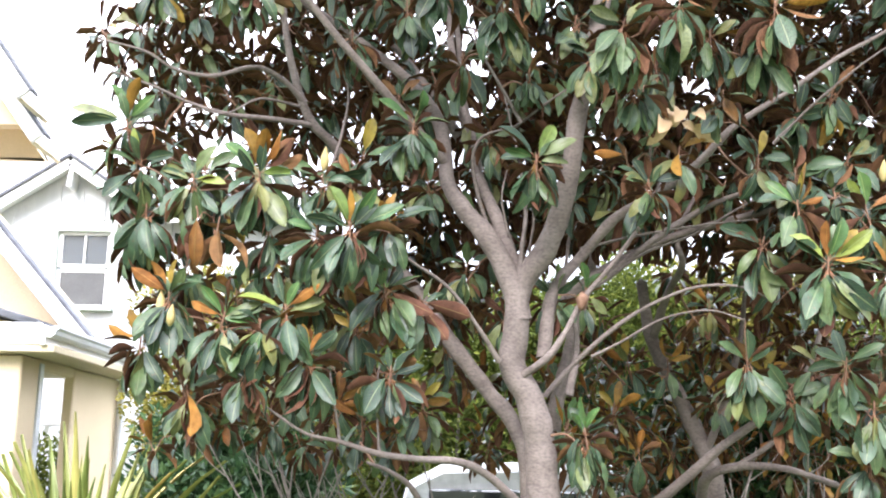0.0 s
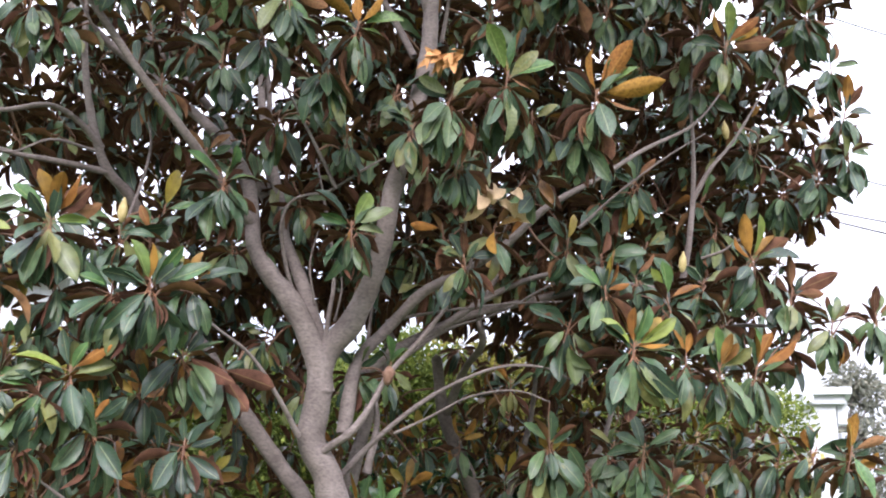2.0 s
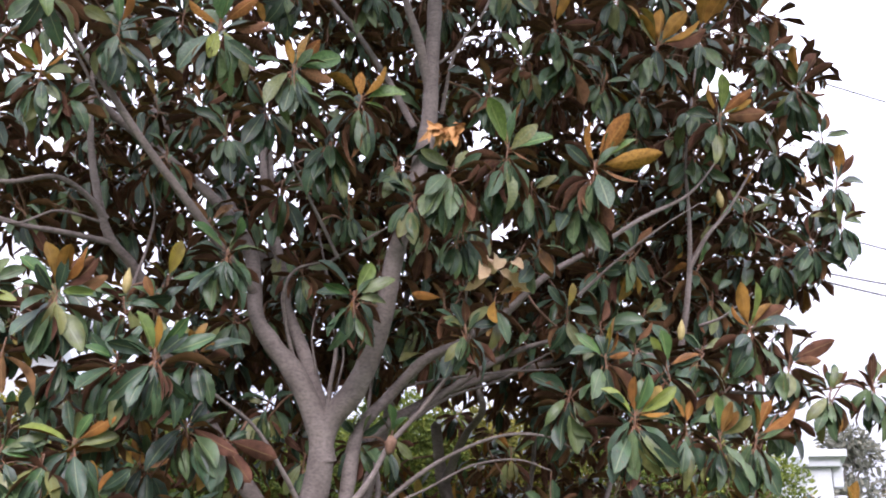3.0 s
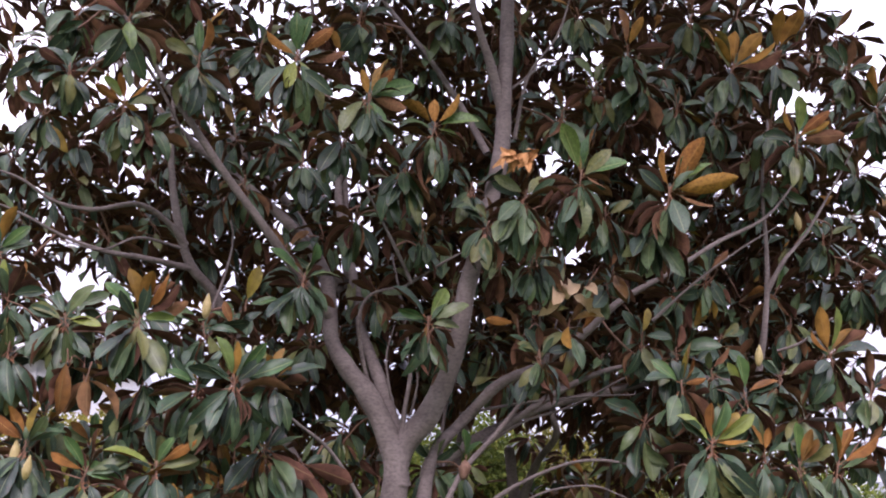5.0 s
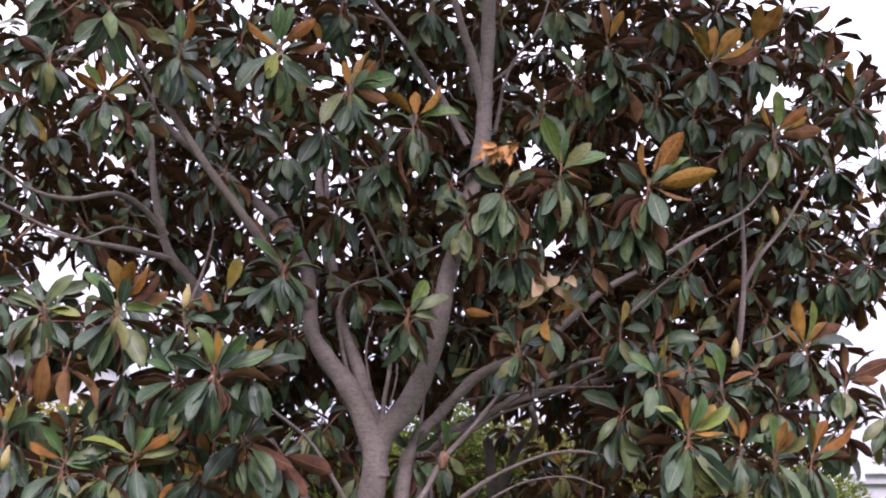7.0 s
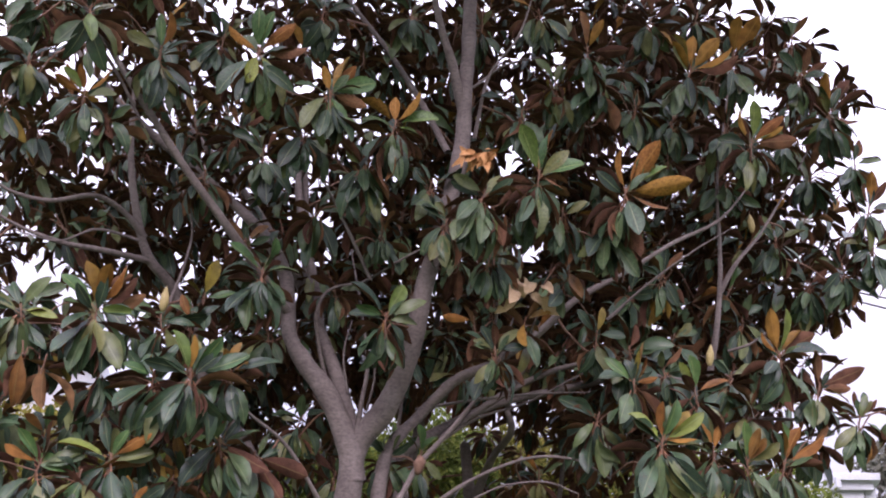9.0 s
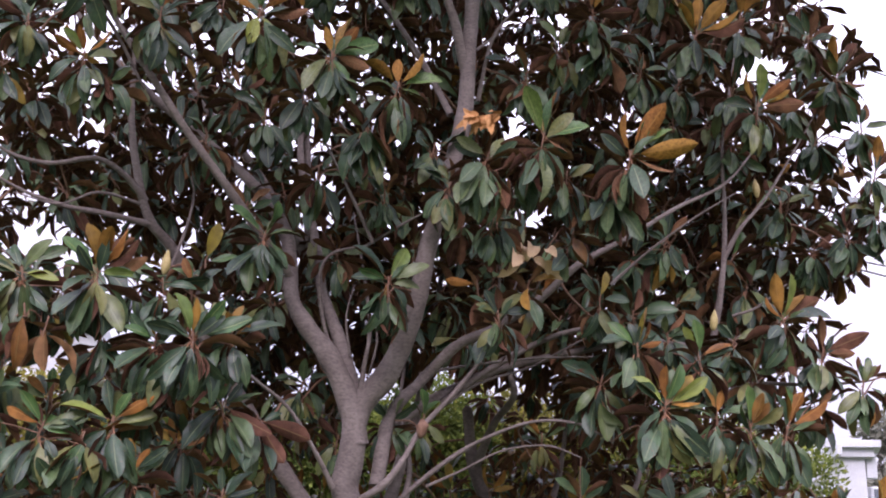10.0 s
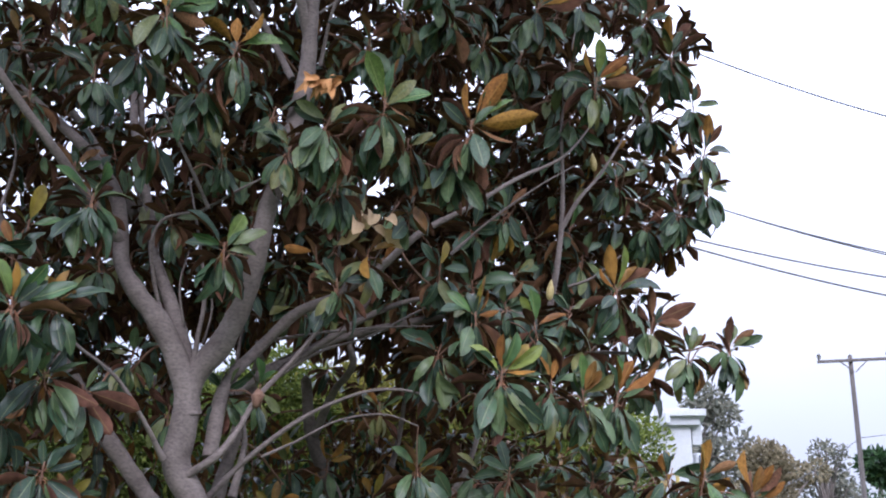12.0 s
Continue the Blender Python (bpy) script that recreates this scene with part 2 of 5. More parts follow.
def spline(points, steps):
    """Catmull-Rom through the points."""
    p = [Vector(q) for q in points]
    p = [2 * p[0] - p[1]] + p + [2 * p[-1] - p[-2]]
    out = []
    for i in range(1, len(p) - 2):
        for k in range(steps):
            u = k / steps
            a, b, c, d = p[i - 1 : i + 3]
            out.append(0.5 * (2 * b + (c - a) * u + (2 * a - 5 * b + 4 * c - d) * u * u + (3 * b - a - 3 * c + d) * u ** 3))
    out.append(p[-2].copy())
    return out


def tube(verts, faces, path, radii, sides, wobble=0.0):
    """Append a tapering tube to lists of verts and faces."""
    first = len(verts)
    up = Vector((0.3, 0.9, 0.2))
    for i, q in enumerate(path):
        ahead = (path[min(i + 1, len(path) - 1)] - path[max(i - 1, 0)]).normalized()
        side = ahead.cross(up)
        side = side.normalized() if side.length > 1e-4 else Vector((1, 0, 0))
        over = side.cross(ahead)
        for k in range(sides):
            a = 2 * math.pi * k / sides
            off = side * math.cos(a) + over * math.sin(a)
            r = radii[i]
            if wobble:
                r *= 1 + wobble * noise.noise((q + off * r) * 9.0) + 0.6 * wobble * noise.noise(q * 3.0 + off)
            verts.append(q + off * r)
    for i in range(len(path) - 1):
        for k in range(sides):
            a, b = first + i * sides + k, first + i * sides + (k + 1) % sides
            faces.append((a, b, b + sides, a + sides))
    verts.append(path[-1] + (path[-1] - path[-2]).normalized() * radii[-1])
    top = len(verts) - 1
    last = first + (len(path) - 1) * sides
    for k in range(sides):
        faces.append((last + k, last + (k + 1) % sides, top))


def mesh_part(name, verts, faces, material, parent=None, label="", smooth=True):
    me = bpy.data.meshes.new(name)
    me.from_pydata([tuple(v) for v in verts], [], faces)
    me.materials.append(material)
    if smooth:
        me.polygons.foreach_set("use_smooth", [True] * len(me.polygons))
    ob = new(name, me)
    if parent:
        attach(ob, parent)
    return tagged(ob, label)


# ---- ground ----
def ground_sheet():
    bm = bmesh.new()
    bmesh.ops.create_grid(bm, x_segments=60, y_segments=60, size=600)
    for v in bm.verts:
        v.co.y += 100
        v.co.z = -0.02 + (0.03 * noise.noise(v.co * 0.05) if v.co.y > 8 else 0)
    return tagged(part("ground", bm, GRASS, smooth=True), "mown green lawn around the trees and houses", "lawn", kind="structure")


ground_sheet()


# ---- magnolia ----
rng = random.Random(7)
LIMB_POINTS = []


def limb_maker(tree):
    def limb(name, points, r0, r1):
        path = spline(points, 6)
        radii = [r0 + (r1 - r0) * (i / (len(path) - 1)) ** 0.85 for i in range(len(path))]
        verts, faces = [], []
        tube(verts, faces, path, radii, 16 if r0 > 0.08 else 12 if r0 > 0.03 else 8, 0.2)
        LIMB_POINTS.extend((q, r) for q, r in zip(path, radii) if q.z > 1.2)
        return mesh_part(name, verts, faces, BARK, tree)

    return limb


def leaf_template(width, curl, fold, wave, turn, bend, coarse=False):
    """One leaf of length 1 along +y: upper face, then under face. Returns verts, faces, loop uvs and the face count of one side."""
    stations = [(-0.16, 0.035), (0.0, 0.05), (0.13, 0.42), (0.34, 0.83), (0.57, 1.0), (0.77, 0.87), (0.92, 0.46), (1.0, 0.03)]
    if coarse:
        stations = [stations[i] for i in (0, 1, 3, 5, 7)]
    verts, uvs, faces = [], [], []
    for s, w in stations:
        for u in (-1, 0, 1):
            x = u * w * width * 0.5
            z = -curl * max(s, 0) ** 2 + abs(x) * fold + wave * math.sin(s * 8 + u * 1.7) * abs(u) * w
            roll = turn * s
            verts.append((x * math.cos(roll) - z * math.sin(roll) * 0.3 + bend * max(s, 0) ** 2, s - 0.25 * abs(curl) * max(s, 0) ** 3, z + x * math.sin(roll)))
            uvs.append((0.5 + 0.5 * u, max(s, 0)))
    n = len(verts)
    for i in range(len(stations) - 1):
        for k in (0, 1):
            a = 3 * i + k
            faces.append((a, a + 1, a + 4, a + 3))
    half = len(faces)
    verts += [(x, y, z - 0.006) for x, y, z in verts]
    faces += [(n + a, n + d, n + c, n + b) for a, b, c, d in faces]
    loops = [(uvs[i % n]) for f in faces for i in f]
    return np.array(verts), np.array(faces), np.array(loops), half


LEAF_FORMS = [
    (0.36, 0.10, 0.50, 0.02, 0.0, 0.03), (0.32, 0.30, 0.45, 0.03, 0.45, -0.06), (0.37, 0.18, 0.70, 0.025, -0.5, 0.05), (0.33, -0.12, 0.60, 0.03, 0.3, -0.04), (0.34, 0.46, 0.45, 0.035, -0.25, 0.09),
    (0.30, 0.36, 0.90, 0.04, 0.6, -0.1), (0.33, 0.22, 0.35, 0.05, -0.7, 0.02), (0.31, 0.6, 0.65, 0.03, 0.3, 0.12), (0.35, 0.05, 0.75, 0.045, 0.55, -0.08),
]
TEMPLATES = [leaf_template(*form) for form in LEAF_FORMS]
COARSE = [leaf_template(*form, coarse=True) for form in LEAF_FORMS]
KINDS = {"mature": (LEAF_TOP, LEAF_UNDER, STALK), "young": (YOUNG_TOP, YOUNG_UNDER, STALK), "yellow": (YELLOW_LEAF, YELLOW_LEAF, STALK)}
ORDER = list(KINDS)
LEAF_LABEL = {"mature": "", "young": "bright young leaf with orange underside", "yellow": "yellowing leaf"}


def leaf_matrix(at, way, face, length):
    y = way.normalized()
    z = (face - face.dot(y) * y)
    z = z.normalized() if z.length > 1e-3 else y.orthogonal().normalized()
    x = y.cross(z)
    m = Matrix((x, y, z)).transposed() * length
    return Matrix.Translation(at) @ m.to_4x4()


def shoot_leaves(at, axis, size, young, count, droop, broad=1.0):
    """Leaves of one shoot tip: (kind, template, matrix)."""
    side = axis.orthogonal().normalized()
    other = axis.cross(side)
    out, spin = [], rng.random() * 6.28
    for i in range(count):
        low = i / max(count - 1, 1)
        spin += 2.4 + rng.uniform(-0.35, 0.35)
        polar = radians(18 + 105 * low ** 0.8 + rng.uniform(-14, 14)) if young else radians(48 + 85 * low ** 0.8 + rng.uniform(-16, 16))
        around = side * math.cos(spin) + other * math.sin(spin)
        way = axis * math.cos(polar) + around * math.sin(polar)
        face = axis - axis.dot(way) * way
        if polar > radians(60):
            way = (way + Vector((0, 0, -droop * rng.uniform(0.5, 1.3) * (0.4 + low)))).normalized()
            face = face + Vector((0, 0, 0.35)) + around * 0.25
        kind = "young" if i < young else "mature"
        if kind == "mature" and rng.random() < 0.006:
            kind = "yellow"
        length = size * rng.uniform(0.15, 0.205) * (0.95 if i < young else 1.0)
        tpl = rng.choice((0, 2, 3, 8)) if i < young else rng.choice((0, 1, 2, 4, 5, 6, 7, 8))
        start = at - axis * (0.02 + 0.07 * low) + around * 0.012
        out.append((kind, tpl, leaf_matrix(start + way * 0.02, way, face, length) @ Matrix.Diagonal((broad, 1, 1, 1))))
    return out


def face_slots(half):
    """Material slot of each face: upper side, under side, and the stalk at the foot of both."""
    slots = np.r_[np.zeros(half), np.ones(half)].astype(np.int32)
    slots[[0, 1, half, half + 1]] = 2
    return slots


def leaf_cloud(name, leaves, parent, label, fine=0):
    """Many leaves as one mesh."""
    verts, faces, loops, mats, base = [], [], [], [], 0
    for i, (kind, tpl, m) in enumerate(leaves):
        v, f, uv, half = TEMPLATES[tpl] if i < fine else COARSE[tpl]
        a = np.array(m)
        verts.append(v @ a[:3, :3].T + a[:3, 3])
        faces.append(f + base)
        loops.append(uv)
        mats.append(3 * ORDER.index(kind) + face_slots(half))
        base += len(v)
    me = bpy.data.meshes.new(name)
    me.from_pydata(np.concatenate(verts), [], np.concatenate(faces))
    for kind in ORDER:
        for m in KINDS[kind]:
            me.materials.append(m)
    me.polygons.foreach_set("material_index", np.concatenate(mats).astype(np.int32))
    me.polygons.foreach_set("use_smooth", np.ones(len(me.polygons), bool))
    me.uv_layers.new(name="along").data.foreach_set("uv", np.concatenate(loops).ravel())
    ob = attach(new(name, me), parent)
    return tagged(ob, label, kind="stuff")


LEAF_MESHES = {}


def single_leaf(kind, tpl, m, parent):
    """One leaf as a part of its own, on shared mesh data."""
    if (kind, tpl) not in LEAF_MESHES:
        v, f, uv, half = TEMPLATES[tpl]
        me = bpy.data.meshes.new("leaf")
        me.from_pydata(v, [], f)
        for mt in KINDS[kind]:
            me.materials.append(mt)
        me.polygons.foreach_set("material_index", face_slots(half))
        me.polygons.foreach_set("use_smooth", np.ones(len(f), bool))
        me.uv_layers.new(name="along").data.foreach_set("uv", uv.ravel())
        LEAF_MESHES[kind, tpl] = me
    ob = attach(new("leaf", LEAF_MESHES[kind, tpl]), parent)
    ob.matrix_basis = m
    return tagged(ob, LEAF_LABEL[kind])


def grow_twigs(tips, name, tree, wander=0.07):
    """Branch out from the limbs to every leaf cluster: each shoot leaves the nearest wood that is there already."""
    wood = np.array([tuple(q) for q, _ in LIMB_POINTS])
    thick = np.array([r for _, r in LIMB_POINTS])
    tips = sorted(tips, key=lambda t: float(np.min(((wood - np.array(t[0])) ** 2).sum(1))))
    verts, faces = [], []
    for at, axis in tips:
        d = wood - np.array(at)
        k = int(np.argmin(np.sqrt((d ** 2).sum(1)) + 0.45 * np.maximum(d[:, 2], 0)))
        root = Vector(wood[k])
        reach = (root - at).length
        mid = root.lerp(at, 0.5) + Vector((rng.uniform(-1, 1), rng.uniform(-1, 1), rng.uniform(-0.7, 0.3))) * wander * (0.3 + 1.4 * reach)
        near = at - axis * min(0.16, 0.4 * reach)
        path = spline([root, mid, near, at + axis * 0.02], 4)
        r0 = min(0.8 * thick[k], 0.0055 + 0.007 * reach)
        radii = [r0 + (0.0042 - r0) * i / (len(path) - 1) for i in range(len(path))]
        tube(verts, faces, path, radii, 5)
        wood = np.vstack([wood, [tuple(q) for q in path[3:-2]]])
        thick = np.r_[thick, radii[3:-2]]
    tagged(mesh_part(name, verts, faces, SHOOT, tree, "thin brown leaf shoots"), kind="stuff")


def shoot_axis(at, heart, outward=0.55):
    out = (at - heart).normalized()
    return (Vector((0, 0, 1.0)) + outward * out + Vector((rng.uniform(-0.3, 0.3), rng.uniform(-0.35, 0.15), rng.uniform(-0.1, 0.1)))).normalized()


def inside(x, z, outline):
    hit, j = False, len(outline) - 1
    for i in range(len(outline)):
        (xi, zi), (xj, zj) = outline[i], outline[j]
        if (zi > z) != (zj > z) and x < (xj - xi) * (z - zi) / (zj - zi) + xi:
            hit = not hit
        j = i
    return hit


magnolia = empty("magnolia_tree", (0.6, 5.32, 0), "spreading magnolia with glossy dark leaves and grey bark on the lawn", "tree", "magnolias by the street")
limb = limb_maker(magnolia)
# main stem and its fork
limb("trunk", [(0.59, 5.32, 0.00), (0.56, 5.30, 0.80), (0.49, 5.28, 1.46), (0.47, 5.26, 1.70), (0.42, 5.25, 1.92), (0.33, 5.24, 2.09), (0.35, 5.23, 2.30), (0.37, 5.23, 2.49), (0.49, 5.15, 2.66), (0.58, 5.08, 2.93), (0.62, 5.00, 3.25), (0.67, 4.95, 3.50), (0.75, 4.90, 3.92), (0.76, 4.90, 4.30), (0.78, 4.95, 4.73), (0.82, 5.10, 5.67), (0.78, 5.30, 6.75)], 0.084, 0.030)
limb("limb", [(0.36, 5.23, 2.31), (0.33, 5.22, 2.47), (0.22, 5.20, 2.69), (0.08, 5.20, 2.86), (0.00, 5.22, 3.00), (-0.06, 5.30, 3.36), (-0.29, 5.40, 3.67), (-0.80, 5.50, 4.08), (-1.05, 5.60, 4.34), (-1.41, 5.80, 4.78)], 0.066, 0.012)
limb("limb", [(0.36, 5.25, 2.50), (0.25, 5.30, 2.84), (0.16, 5.35, 3.06), (0.13, 5.40, 3.26), (0.01, 5.60, 3.83), (-0.03, 5.80, 4.36), (-0.19, 6.00, 5.08), (-0.33, 6.20, 6.07)], 0.040, 0.010)
limb("branch", [(0.36, 5.20, 2.44), (0.37, 5.18, 2.66), (0.39, 5.20, 2.88), (0.35, 5.30, 3.20), (0.29, 5.40, 3.53)], 0.016, 0.005)
limb("branch", [(0.72, 5.24, 2.14), (0.86, 5.15, 2.21), (1.04, 5.06, 2.31), (1.24, 4.98, 2.34), (1.39, 4.93, 2.29)], 0.008, 0.003)
limb("branch", [(0.63, 5.45, 1.96), (0.68, 5.50, 2.24), (0.63, 5.60, 2.54), (0.68, 5.80, 2.88)], 0.022, 0.008)
limb("limb", [(0.75, 4.90, 4.17), (0.68, 4.85, 4.39), (0.59, 4.80, 4.61), (0.50, 4.80, 5.03), (0.39, 4.90, 5.82)], 0.028, 0.012)
limb("limb", [(0.49, 5.30, 2.13), (0.54, 5.35, 2.47), (0.70, 5.40, 2.68), (0.85, 5.30, 2.85), (1.04, 5.20, 2.95), (1.23, 5.10, 3.09), (1.40, 5.00, 3.26), (1.65, 4.95, 3.42), (1.90, 4.95, 3.60), (2.18, 4.95, 3.77), (2.40, 5.00, 4.03)], 0.038, 0.005)
limb("branch", [(0.38, 5.20, 2.04), (0.50, 5.12, 2.13), (0.58, 5.10, 2.25), (0.66, 5.10, 2.40), (0.79, 5.05, 2.56), (0.95, 5.00, 2.79), (1.01, 4.95, 2.95), (1.07, 4.95, 3.15)], 0.021, 0.004)
limb("branch", [(0.26, 5.15, 2.10), (0.16, 5.05, 2.24), (0.01, 4.95, 2.42), (-0.17, 4.85, 2.53), (-0.27, 4.80, 2.62)], 0.016, 0.004)
limb("branch", [(0.50, 5.35, 1.95), (0.62, 5.30, 2.09), (0.78, 5.20, 2.24), (0.95, 5.10, 2.36), (1.17, 5.00, 2.45), (1.38, 4.95, 2.45), (1.53, 4.90, 2.37)], 0.016, 0.004)
limb("branch", [(-0.00, 5.24, 3.09), (-0.33, 5.00, 3.41), (-0.57, 4.90, 3.66), (-0.81, 4.80, 3.94), (-0.98, 4.75, 4.16), (-1.19, 4.75, 4.46)], 0.026, 0.010)
# second stem behind the first
limb("stem", [(0.54, 5.45, 0.00), (0.45, 5.60, 1.46), (0.38, 5.62, 1.79), (0.22, 5.65, 2.00), (0.02, 5.65, 2.26), (-0.15, 5.65, 2.50), (-0.30, 5.62, 2.68), (-0.43, 5.60, 2.92), (-0.47, 5.60, 3.06)], 0.050, 0.034)
limb("limb", [(-0.45, 5.60, 3.02), (-0.60, 5.50, 3.25), (-0.73, 5.40, 3.37), (-0.82, 5.35, 3.60), (-0.89, 5.35, 3.94), (-0.93, 5.40, 4.42)], 0.034, 0.012)
limb("branch", [(-0.72, 5.40, 3.35), (-0.95, 5.30, 3.35), (-1.13, 5.25, 3.35), (-1.32, 5.20, 3.39), (-1.50, 5.15, 3.46), (-1.71, 5.10, 3.52)], 0.017, 0.004)
limb("branch", [(-0.76, 5.37, 3.46), (-0.87, 5.30, 3.56), (-1.01, 5.25, 3.61), (-1.21, 5.20, 3.54), (-1.39, 5.15, 3.55), (-1.55, 5.10, 3.63), (-1.79, 5.10, 3.69)], 0.019, 0.004)
limb("stem", [(0.54, 5.90, 1.51), (0.61, 5.85, 1.93), (0.69, 5.90, 2.26), (0.82, 6.10, 2.66), (0.92, 6.30, 3.11), (1.04, 6.60, 3.86)], 0.050, 0.016)
limb("branch", [(0.39, 5.30, 1.41), (0.23, 5.20, 1.55), (0.08, 5.10, 1.62), (-0.11, 5.00, 1.63), (-0.29, 4.95, 1.65), (-0.47, 4.90, 1.70), (-0.61, 4.85, 1.73), (-0.74, 4.80, 1.81), (-0.90, 4.80, 1.92)], 0.024, 0.004)
limb("branch", [(-0.09, 5.50, 1.38), (-0.16, 5.40, 1.50), (-0.26, 5.30, 1.57), (-0.36, 5.20, 1.61)], 0.020, 0.008)
limb("spur", [(-0.47, 4.90, 1.70), (-0.48, 4.90, 1.78), (-0.50, 4.88, 1.88), (-0.52, 4.86, 2.01)], 0.008, 0.004)
limb("spur", [(-0.29, 4.95, 1.65), (-0.30, 4.95, 1.76), (-0.31, 4.92, 1.91), (-0.30, 4.90, 2.04)], 0.008, 0.004)
# long branches on the far right
limb("limb", [(0.52, 5.60, 2.37), (0.81, 5.70, 2.63), (1.19, 5.75, 2.84), (1.67, 5.75, 2.99), (2.09, 5.70, 3.11), (2.44, 5.65, 3.21)], 0.030, 0.014)
limb("branch", [(2.21, 5.20, 2.98), (2.22, 5.12, 3.21), (2.24, 5.10, 3.46), (2.25, 5.10, 3.71), (2.25, 5.10, 4.05), (2.37, 5.20, 4.53), (2.52, 5.30, 5.13)], 0.019, 0.005)
limb("branch", [(2.24, 5.10, 3.42), (2.32, 5.05, 3.58), (2.46, 5.05, 3.75), (2.64, 5.05, 4.04), (2.81, 5.00, 4.36)], 0.014, 0.004)
limb("branch", [(0.87, 5.70, 2.62), (1.18, 5.60, 2.86), (1.46, 5.50, 3.01), (1.67, 5.30, 3.02), (2.04, 5.10, 2.92), (2.39, 5.00, 3.01)], 0.020, 0.008)
limb("branch", [(2.09, 5.30, 2.61), (2.35, 5.10, 2.74), (2.61, 4.90, 2.73), (2.80, 4.75, 2.74)], 0.016, 0.006)

# thinner branches between the limbs
limb("branch", [(0.83, 4.95, 4.05), (0.88, 4.88, 4.38), (1.01, 4.80, 4.59), (1.09, 4.80, 4.87)], 0.011, 0.004)
limb("branch", [(0.81, 4.93, 4.33), (0.97, 4.90, 4.47), (1.14, 4.85, 4.52)], 0.008, 0.003)
limb("branch", [(0.70, 4.98, 3.97), (0.55, 5.10, 4.32), (0.37, 5.15, 4.61), (0.17, 5.20, 4.88), (-0.01, 5.20, 5.14)], 0.019, 0.008)
limb("branch", [(0.08, 5.60, 3.33), (-0.07, 5.60, 3.54), (-0.23, 5.65, 3.80), (-0.39, 5.70, 4.00), (-0.64, 5.80, 4.29)], 0.034, 0.016)
limb("branch", [(0.13, 5.50, 3.16), (0.06, 5.60, 3.56), (0.04, 5.70, 3.99), (-0.05, 5.80, 4.52)], 0.024, 0.012)
limb("branch", [(0.35, 5.00, 3.25), (0.23, 4.95, 3.45), (0.07, 4.90, 3.70), (-0.05, 4.85, 3.82)], 0.01, 0.004)
limb("branch", [(0.31, 5.15, 3.26), (0.38, 5.05, 3.29), (0.50, 4.95, 3.36), (0.65, 4.90, 3.45)], 0.01, 0.004)
limb("branch", [(0.21, 5.30, 2.78), (0.15, 5.24, 2.95), (0.12, 5.15, 3.11), (0.17, 5.10, 3.21), (0.33, 5.05, 3.25)], 0.012, 0.006)
limb("branch", [(0.79, 5.60, 2.54), (1.03, 5.50, 2.71), (1.29, 5.45, 2.81), (1.58, 5.40, 2.98), (1.81, 5.40, 3.05)], 0.009, 0.004)
limb("branch", [(0.70, 5.50, 2.73), (1.00, 5.40, 2.79), (1.33, 5.40, 2.85), (1.58, 5.30, 2.86)], 0.009, 0.004)
limb("branch", [(1.64, 5.20, 3.23), (1.82, 5.10, 3.41), (2.04, 5.00, 3.59), (2.27, 5.00, 3.75)], 0.009, 0.003)
limb("branch", [(-1.04, 4.75, 4.18), (-0.93, 4.80, 4.05), (-0.79, 4.85, 3.83)], 0.01, 0.006)
limb("branch", [(-0.62, 5.30, 3.02), (-0.55, 5.30, 3.29), (-0.53, 5.30, 3.51), (-0.60, 5.30, 3.71)], 0.011, 0.004)
limb("branch", [(-0.78, 5.30, 3.42), (-0.97, 5.20, 3.42), (-1.14, 5.20, 3.34), (-1.33, 5.10, 3.34)], 0.009, 0.003)
limb("branch", [(2.25, 5.10, 3.09), (2.36, 5.00, 3.13), (2.48, 4.90, 3.24)], 0.009, 0.004)
limb("twig", [(0.31, 5.25, 2.73), (0.27, 5.20, 2.92), (0.30, 5.20, 3.09)], 0.007, 0.003)
limb("twig", [(0.41, 5.25, 2.66), (0.43, 5.20, 2.82), (0.40, 5.20, 2.96)], 0.008, 0.003)
limb("twig", [(0.96, 4.95, 2.98), (0.95, 4.85, 3.13), (0.92, 4.80, 3.31)], 0.008, 0.004)
limb("twig", [(1.11, 4.95, 2.89), (1.13, 4.85, 3.06), (1.23, 4.80, 3.26)], 0.007, 0.003)

